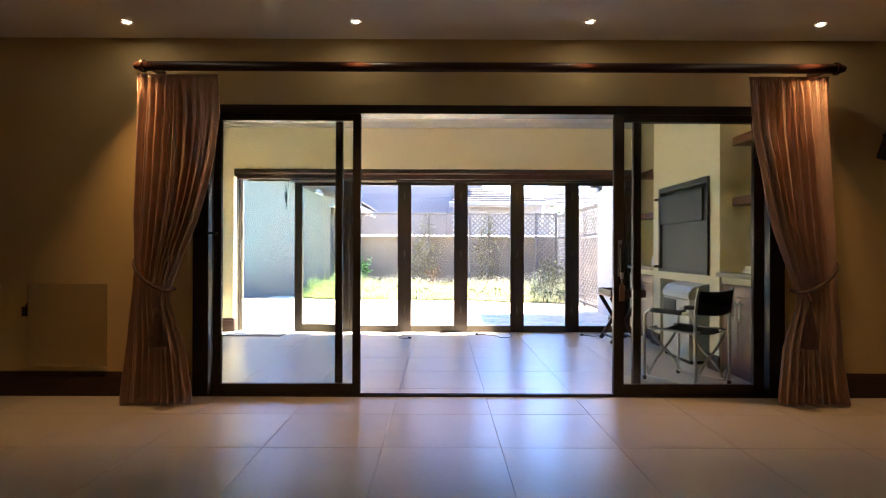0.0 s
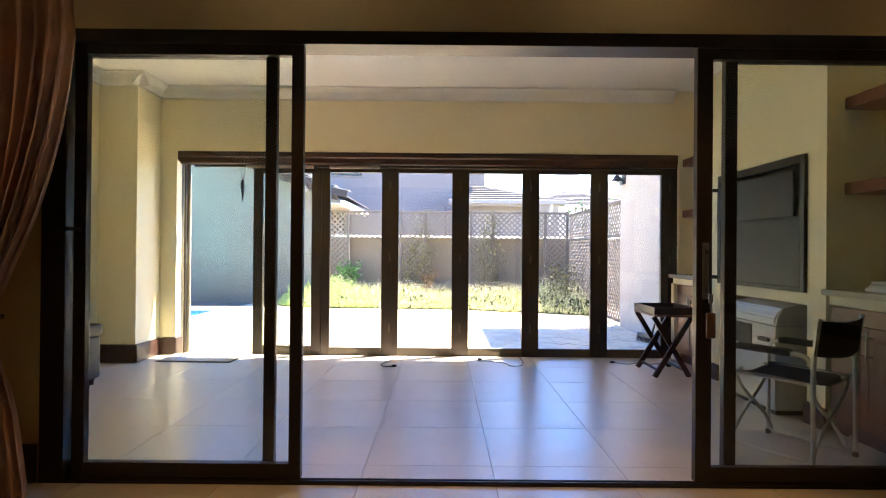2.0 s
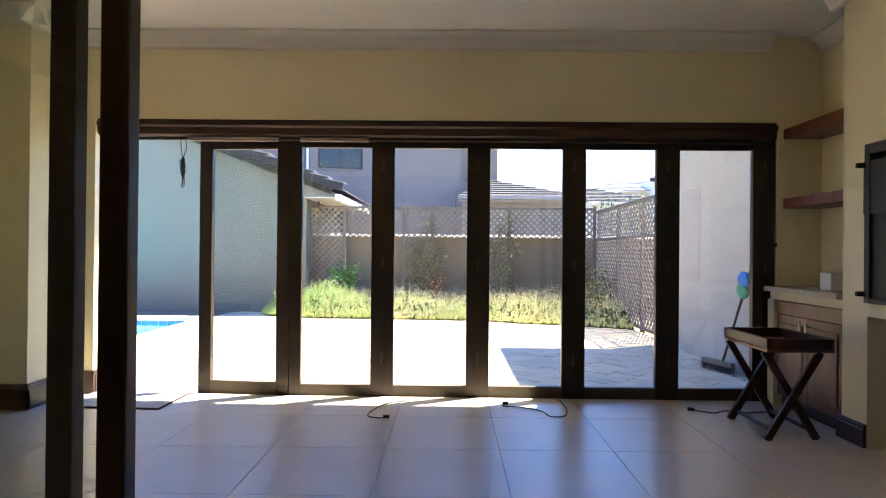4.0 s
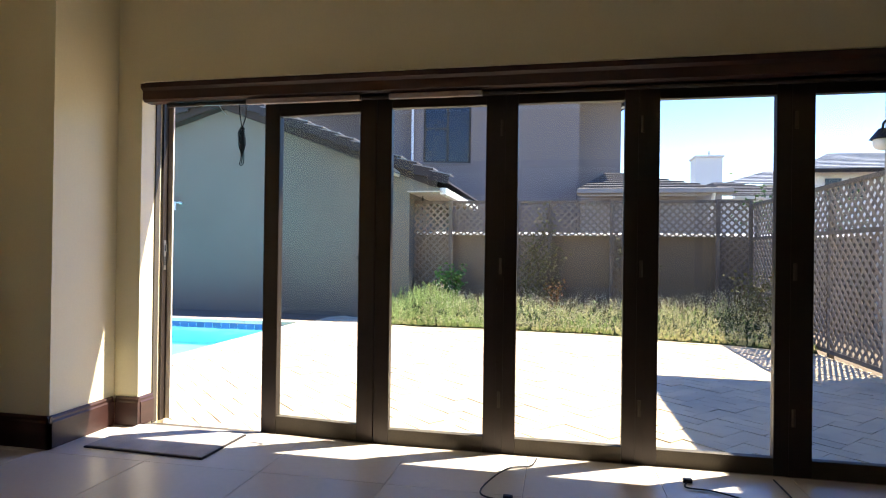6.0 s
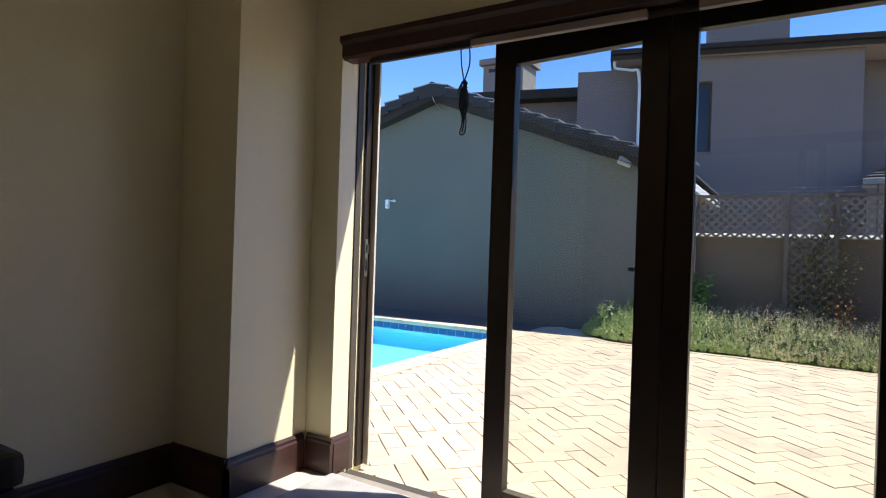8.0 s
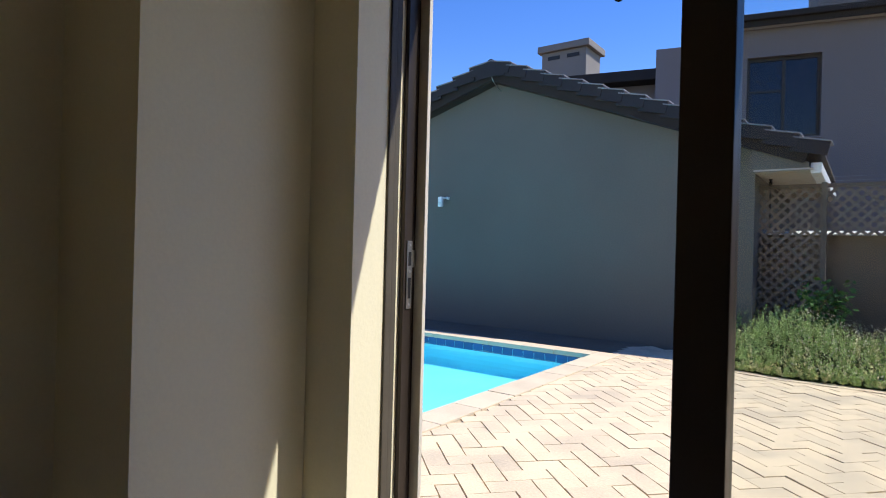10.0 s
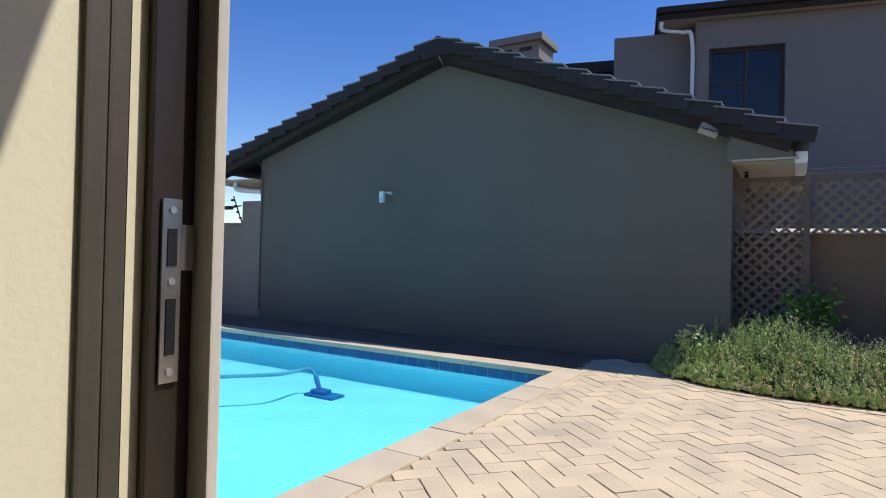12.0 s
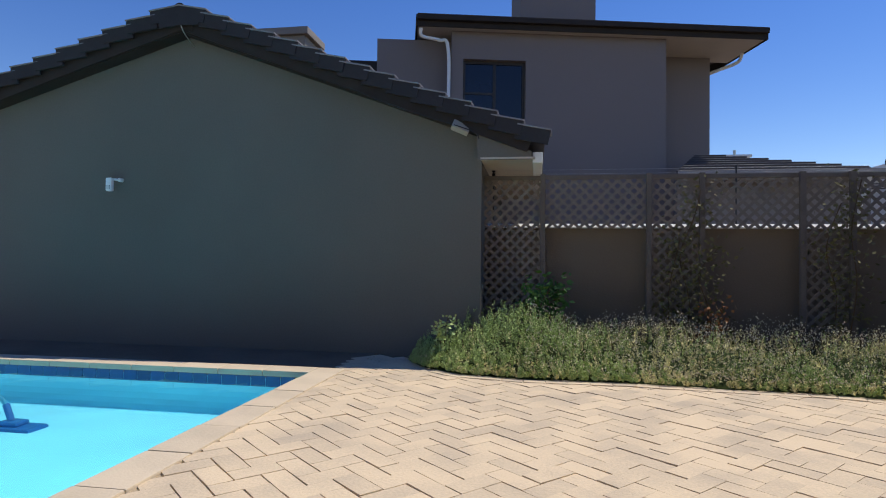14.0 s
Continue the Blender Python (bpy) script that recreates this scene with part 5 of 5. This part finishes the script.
# ---- patio room ----
ot = thing("ottoman", (-2.96, 7.82, 0), "black leather storage ottoman on short feet", "ottoman")
part("base", box(-3.21, -2.70, 7.52, 8.11, 0.055, 0.395, 0.02), M_LEATHER, ot)
part("lid", box(-3.225, -2.685, 7.505, 8.125, 0.40, 0.50, 0.035), M_LEATHER, ot, "padded black leather lid")
for x in (-3.16, -2.75):
    for y in (7.57, 8.06):
        part("foot", rod((x, y, 0.0), (x, y, 0.06), 0.022, None, 0.028, 12), M_MAHOG, ot)

tb = thing("tray_table", (2.14, 8.77, 0), "dark folding tray table with crossed wooden legs", "tray table")
b = box(1.99, 2.40, 8.49, 9.05, 0.545, 0.565, 0.004)
part("tray", b, M_CAB, tb, "reddish wooden tray")
for x0, x1, y0, y1 in ((1.99, 2.01, 8.49, 9.05), (2.38, 2.40, 8.49, 9.05), (2.012, 2.378, 8.49, 8.51), (2.012, 2.378, 9.03, 9.05)):
    part("rim", box(x0, x1, y0, y1, 0.566, 0.63, 0.006), M_MAHOG, tb)
for y in (8.54, 9.00):
    part("leg", box(-0.022, 0.022, -0.014, 0.014, -0.315, 0.315, 0.004), M_MAHOG, tb).matrix_basis = pose(2.17, y - 0.015, 0.272, 0, 31, 0)
    part("leg", box(-0.022, 0.022, -0.014, 0.014, -0.315, 0.315, 0.004), M_MAHOG, tb).matrix_basis = pose(2.17, y + 0.015, 0.272, 0, -31, 0)
for x in (2.05, 2.29):
    part("stretcher", rod((x, 8.54, 0.06), (x, 9.00, 0.06), 0.013), M_MAHOG, tb)
tb.location.x += 0.04

# folding camp chair, seen from behind
ch_ = thing("folding_chair", (0, 0, 0), "folding camp chair with an aluminium tube frame and black canvas", "chair")
HW, HD = 0.222, 0.243
for q in (-1, 1):
    part("back_post", tube([(q * HW, -HD, 0.0), (q * HW, -HD, 0.25), (q * HW, -HD, 0.55), (q * HW, -HD - 0.03, 0.79)], 0.0125), M_ALU, ch_)
    part("front_post", tube([(q * HW, HD, 0.0), (q * HW, HD, 0.3), (q * HW, HD, 0.52), (q * HW, HD - 0.03, 0.575), (q * HW, HD - 0.09, 0.588), (q * HW, 0.0, 0.588), (q * HW, -HD + 0.07, 0.588), (q * HW, -HD + 0.02, 0.565), (q * HW, -HD, 0.52)], 0.0125), M_ALU, ch_)
    part("arm_pad", box(q * HW - 0.030, q * HW + 0.030, -0.13, 0.17, 0.575, 0.612, 0.015), M_BLACK, ch_, "black padded armrest")
    part("seat_rail", tube([(q * (HW - 0.022), -HD + 0.02, 0.435), (q * (HW - 0.022), 0.0, 0.44), (q * (HW - 0.022), HD - 0.02, 0.435)], 0.011), M_ALU, ch_)
    part("floor_bar", tube([(q * (HW - 0.024), -HD + 0.01, 0.12), (q * (HW - 0.024), -HD + 0.025, 0.045), (q * (HW - 0.024), -HD + 0.07, 0.03), (q * (HW - 0.024), HD - 0.07, 0.03), (q * (HW - 0.024), HD - 0.025, 0.045), (q * (HW - 0.024), HD - 0.01, 0.12)], 0.009), M_ALU, ch_)
    for y in (-HD, HD):
        part("foot_cap", rod((q * HW, y, 0.0), (q * HW, y, 0.028), 0.016), M_BLACK, ch_, "black rubber foot cap")
    for y, k in ((-HD + 0.03, 0.009), (HD - 0.03, -0.009)):
        # crossed legs that bend over under the seat
        part("cross_brace", tube([(q * (HW - 0.03), y + q * k, 0.05), (q * 0.09, y + q * k, 0.17), (-q * 0.09, y + q * k, 0.31), (-q * (HW - 0.05), y + q * k, 0.40), (-q * (HW - 0.06), y + q * k, 0.435), (-q * (HW - 0.10), y + q * k, 0.445)], 0.011), M_ALU, ch_)
bm = bmesh.new()
gv = [[bm.verts.new((-HW + 2 * HW * i / 14, -HD + 0.01 + 2 * (HD - 0.01) * j / 10, 0.452 - 0.035 * math.sin(math.pi * i / 14))) for j in range(11)] for i in range(15)]
for i in range(14):
    for j in range(10):
        bm.faces.new((gv[i][j], gv[i + 1][j], gv[i + 1][j + 1], gv[i][j + 1]))
bmesh.ops.solidify(bm, geom=bm.faces, thickness=0.012)
part("seat", bm, M_BLACKCLOTH, ch_, "black canvas seat", smooth=True)
bm = bmesh.new()
gv = [[bm.verts.new((-HW - 0.016 + 2 * (HW + 0.016) * i / 14, -HD - 0.030 - 0.040 * math.sin(math.pi * i / 14) + 0.02 * (1 - j / 8), 0.595 + 0.185 * j / 8 - 0.02 * math.sin(math.pi * i / 14) * (1 - j / 8) - 0.012 * math.sin(math.pi * i / 14) * (j / 8))) for j in range(9)] for i in range(15)]
for i in range(14):
    for j in range(8):
        bm.faces.new((gv[i][j], gv[i][j + 1], gv[i + 1][j + 1], gv[i + 1][j]))
bmesh.ops.solidify(bm, geom=bm.faces, thickness=0.014)
part("backrest", bm, M_BLACKCLOTH, ch_, "black canvas backrest", smooth=True)
ch_.matrix_basis = pose(2.11, 6.60, 0.0, 0, 0, 31)

# braai with its steel doors
bq = thing("braai", (2.7, 7.78, 0.86), "built-in braai closed by two dark grey steel panels", "braai")
b = box(2.545, 2.60, 7.172, 7.215, 0.862, 1.798, 0.003)
part("frame", b, M_STEEL, bq)
part("frame", box(2.545, 2.60, 8.355, 8.398, 0.862, 1.798, 0.003), M_STEEL, bq)
part("frame", box(2.545, 2.60, 7.217, 8.353, 1.74, 1.798, 0.003), M_STEEL, bq)
part("frame", box(2.545, 2.60, 7.217, 8.353, 0.862, 0.895, 0.003), M_STEEL, bq)
part("upper_panel", box(2.548, 2.565, 7.30, 8.41, 1.385, 1.70, 0.004), M_STEEL, bq, "upper sliding steel panel")
part("lower_panel", box(2.566, 2.580, 7.25, 8.41, 0.895, 1.39, 0.004), M_STEEL, bq, "lower sliding steel panel")
part("firebox", box(2.62, 2.972, 7.175, 8.395, 0.862, 1.798), M_BLACK, bq)
for z in (0.90, 1.66):
    part("hook", box(2.50, 2.548, 8.385, 8.41, z, z + 0.03, 0.005), M_BLACK, bq)

ap = thing("appliance", (2.65, 7.6, 0), "grey-white top-loading machine with a sloping lid in the recess", "appliance")
part("body", box(2.43, 2.93, 7.30, 7.96, 0.03, 0.62, 0.035), M_APPL, ap)
bm = prism([(2.425, 0.622), (2.425, 0.68), (2.47, 0.74), (2.62, 0.775), (2.93, 0.775), (2.93, 0.622)], "y", 7.295, 7.965)
bmesh.ops.bevel(bm, geom=bm.edges, offset=0.012, segments=2, affect="EDGES")
part("lid", bm, M_APPL, ap, "rounded pale lid")
part("handle", box(2.405, 2.432, 7.36, 7.48, 0.50, 0.53, 0.008), M_BLACK, ap)
part("grille", box(2.420, 2.434, 7.60, 7.92, 0.44, 0.60, 0.004), M_BLACK, ap, "dark front grille")
part("plinth", box(2.45, 2.92, 7.32, 7.94, 0.0, 0.03), M_BLACK, ap)
part("recess_back", box(2.945, 2.975, 7.18, 8.39, 0.002, 0.775), M_STEEL, bq)


def cupboard(y0, y1, label):
    th = thing("cupboard", (2.78, (y0 + y1) / 2, 0.0), label, "cupboard", "cupboards beside the braai")
    part("carcass", box(2.615, 2.97, y0, y1, 0.085, 0.795, 0.002), M_CAB, th)
    part("plinth", box(2.63, 2.97, y0 + 0.01, y1 - 0.01, 0.0, 0.083), M_MAHOG, th)
    ym = (y0 + y1) / 2
    part("top_rail", box(2.592, 2.614, y0 + 0.002, y1 - 0.002, 0.70, 0.793, 0.003), M_CAB, th)
    for a, c, hy in ((y0 + 0.004, ym - 0.002, ym - 0.035), (ym + 0.002, y1 - 0.004, ym + 0.035)):
        dr = part("door", box(2.594, 2.614, a, c, 0.09, 0.695, 0.004), M_CAB, th)
        part("panel", box(2.588, 2.596, a + 0.06, c - 0.06, 0.15, 0.635, 0.004), M_CAB, dr)
        b = rod((2.555, hy, 0.50), (2.555, hy, 0.67), 0.006)
        rod((2.555, hy, 0.53), (2.594, hy, 0.53), 0.005, b)
        rod((2.555, hy, 0.64), (2.594, hy, 0.64), 0.005, b)
        part("handle", b, M_CHROME, dr, "steel bar handle")


cupboard(6.31, 6.972, "reddish wooden double-door cupboard under the near counter")
cupboard(8.63, 9.39, "reddish wooden double-door cupboard under the far counter")
for y0, y1 in ((YS1 + 0.002, 6.976), (8.624, YF0 - 0.002)):
    wt_ = thing("worktop", (2.77, (y0 + y1) / 2, 0.86), "speckled stone worktop in the niche", "worktop")
    part("slab", box(2.535, 2.977, y0, y1, 0.862, 0.90, 0.004), M_COUNTER, wt_)
    part("upstand", box(2.962, 2.977, y0, y1, 0.902, 0.98, 0.003), M_COUNTER, wt_)
    for z in (1.50, 2.04):
        sh = thing("shelf", (2.83, (y0 + y1) / 2, z), "thick dark reddish wooden wall shelf", "shelf", "shelves beside the braai")
        part("board", box(2.68, 2.976, y0 + 0.002, y1 - 0.002, z, z + 0.075, 0.004), M_CAB, sh)
bk = thing("book_stack", (2.76, 6.6, 0.9), "short stack of papers and books on the worktop", "books")
for i, (w, h, mt) in enumerate(((0.30, 0.022, M_WHITE), (0.27, 0.018, M_APPL), (0.25, 0.02, M_WHITE))):
    part("book", box(2.66, 2.66 + w * 0.7, 6.46, 6.46 + w, 0.901 + i * 0.022, 0.901 + i * 0.022 + h, 0.002), mt, bk)
gb = thing("white_box", (2.75, 9.0, 0.9), "small white box on the far worktop", "box")
part("carton", box(2.70, 2.80, 8.93, 9.05, 0.901, 1.02, 0.004), M_WHITE, gb)

mt_ = thing("door_mat", (-2.33, 9.28, 0), "grey door mat with a dark border in front of the opening", "door mat")
bm = box(-2.70, -1.95, 9.04, 9.47, 0.001, 0.009, 0.002)
part("border", bm, M_MATEDGE, mt_)
part("mat_surface", box(-2.69, -1.96, 9.05, 9.46, 0.009, 0.014, 0.002), M_MAT, mt_)
mt_.rotation_euler = (0, 0, radians(-2))


def lying_cable(points, label):
    th = thing("cable", (points[0][0], points[0][1], 0), label, "cable", "cables on the floor")
    part("lead", tube([(x, y, 0.007) for x, y in points], 0.004), M_BLACK, th)
    x, y = points[-1]
    part("plug", box(x - 0.022, x + 0.022, y - 0.013, y + 0.013, 0.001, 0.022, 0.006), M_BLACK, th)


lying_cable([(-0.22, 9.45), (-0.25, 9.33), (-0.36, 9.27), (-0.44, 9.08), (-0.46, 8.93), (-0.38, 8.88), (-0.33, 8.90)], "black cable curled on the tiled floor")
lying_cable([(0.95, 9.42), (0.95, 9.15), (0.90, 8.98), (0.80, 8.97), (0.76, 9.10), (0.62, 9.20), (0.50, 9.22), (0.52, 9.30)], "black cable with a plug on the tiled floor")
lying_cable([(2.40, 9.16), (2.2, 9.12), (2.1, 9.17), (2.0, 9.11), (1.92, 9.15), (1.86, 9.19)], "twisted black cable under the tray table")

wr = thing("wire_bundle", (-2.0, 9.46, 2.0), "tangled bundle of black wires hanging at the opening", "wires")
rw = random.Random(8)
for x in (-2.022, -1.982):
    part("wire", tube([(x, 9.45, 2.02), (x + 0.006, 9.45, 1.93), (-2.0, 9.45, 1.85), (-1.998, 9.45, 1.80)], 0.003), M_BLACK, wr)
for k in range(9):
    # slack loops wound round one another
    zt, zl = rw.uniform(1.82, 1.86), rw.uniform(1.67, 1.78) if k < 7 else rw.uniform(1.62, 1.645)
    w, tw = rw.uniform(0.008, 0.030) if k < 7 else 0.012, rw.uniform(0, 3.1)
    ring = []
    for i in range(15):
        q = 2 * math.pi * i / 14
        o = w * math.sin(q) + 0.006 * math.sin(3 * q + k)
        ring.append((-2.0 + o * math.cos(tw) + rw.uniform(-0.003, 0.003), 9.45 + o * math.sin(tw), (zt + zl) / 2 + (zt - zl) / 2 * math.cos(q)))
    part("wire", tube(ring, 0.0028), M_BLACK, wr)
ring = [(-2.0 + 0.014 * math.cos(q), 9.45 + 0.014 * math.sin(q), 1.79 + 0.003 * q) for q in [0.7 * i for i in range(28)]]
part("wire", tube(ring, 0.003), M_BLACK, wr, "wire wound round the bundle")


bc = thing("blind_cord", (2.60, 9.46, 2.0), "thin dark blind cords with small toggles by the opening", "cord")
for x, zb in ((2.585, 0.95), (2.610, 0.62)):
    part("cord", rod((x, 9.455, zb), (x, 9.455, 2.03), 0.0025, seg=6), M_BLACK, bc)
for x, z in ((2.585, 1.13), (2.610, 1.20)):
    part("toggle", box(x - 0.009, x + 0.009, 9.446, 9.464, z, z + 0.035, 0.003), M_BLACK, bc)


# ---- brick paving ----
BL, BW = 0.258, 0.129
paving = tagged(part("paving_bed", box(-4.05, SXW, 9.648, 16.0, G - 0.055, G - 0.010), M_SAND), "tan clay brick paving laid in herringbone", "paving", kind="structure")
# joints run wider one way than the other
WIDE, SLIM = 0.0040, 0.0009
brick_me, brick_vs = {}, {}
for turn, gx, gy in ((0, WIDE, SLIM), (90, SLIM, WIDE)):
    brick_me[turn] = to_mesh("brick", box(-BL / 2 + gx, BL / 2 - gx, -BW / 2 + gy, BW / 2 - gy, -0.03, 0.0, 0.0015), M_BRICK)
    brick_vs[turn] = np.array([v.co[:] for v in brick_me[turn].vertices])
bf = [list(f.vertices) for f in brick_me[0].polygons]
rb = random.Random(21)
near, far = [], []
R45 = Matrix.Rotation(radians(47), 4, "Z")
for a in range(-95, 95):
    for c in range(-95, 95):
        k = (a - c) % 4
        if k == 0:
            px, py, rot = (a + 1.0) * BW, (c + 0.5) * BW, 0
        elif k == 3:
            px, py, rot = (a + 0.5) * BW, (c + 1.0) * BW, 90
        else:
            continue
        p = R45 @ Vector((px, py, 0)) + Vector((-0.6, 12.6, 0))
        if not (-3.99 < p.x < 2.95 and (YF1 + 0.05 if not -2.70 < p.x < 2.5 else 9.62) < p.y < float(front_y(p.x)) + 0.25) and not (-3.99 < p.x < -3.2 and 14.5 < p.y < 15.30):
            continue
        m = Matrix.Translation((p.x, p.y, G + rb.uniform(-0.003, 0.003))) @ R45 @ pose(0, 0, 0, rb.uniform(-0.6, 0.6), rb.uniform(-0.6, 0.6), rot + rb.uniform(-0.9, 0.9))
        (near if -3.85 < p.x < -1.35 and 10.9 < p.y < 14.2 else far).append((m, rot))
near.sort(key=lambda p: (p[0].translation.x + 2.6) ** 2 + (p[0].translation.y - 12.2) ** 2)
near, far = near[:300], far + near[300:]
for m, rot in near:
    piece("brick", brick_me[rot], paving, m)
vs, fs = [], []
for i, (m, rot) in enumerate(far):
    bv = brick_vs[rot]
    mm = np.array(m)
    vs.append(bv @ mm[:3, :3].T + mm[:3, 3])
    o = i * len(bv)
    fs.extend([[o + q for q in f] for f in bf])
me = bpy.data.meshes.new("bricks")
me.from_pydata(np.concatenate(vs).tolist(), [], fs)
me.materials.append(M_BRICKS)
bo = tagged(new("bricks", me), kind="stuff")
bo.parent = paving
# edging course along the bed
edge_me = to_mesh("edging_brick", box(-0.094, 0.094, -0.055, 0.055, -0.03, 0.0, 0.003), M_BRICK)
x = -3.0
while x < 2.9:
    slope = (float(front_y(x + 0.1)) - float(front_y(x - 0.1))) / 0.2
    turn = math.atan(slope)
    piece("edging_brick", edge_me, paving, pose(x, float(front_y(x)) - 0.045, G + 0.0075 + rb.uniform(-0.002, 0.002), 0, rb.uniform(-0.6, 0.6), math.degrees(turn) + rb.uniform(-1.2, 1.2)))
    x += 0.194 * math.cos(turn)
# the garage's shade on this strip is deepened by its dark earth colour
tagged(part("paving_strip", box(PX0 - 4.0, -3.9, 15.11, 16.255, G - 0.06, G - 0.008), M_EARTH), "earth strip between pool and garage, dark to deepen the shade", "soil", kind="structure")
tagged(part("paving_left", box(-14.3, PX0 - 0.23, 9.0, 15.11, G - 0.06, G - 0.008), M_BRICKS), "tan paving beyond the pool", "paving", kind="structure")
tagged(part("paving_near", box(PX0 - 0.23, -3.9, 8.0, PY0 - 0.24, G - 0.06, G - 0.008), M_BRICKS), "tan paving between house and pool", "paving", kind="structure")
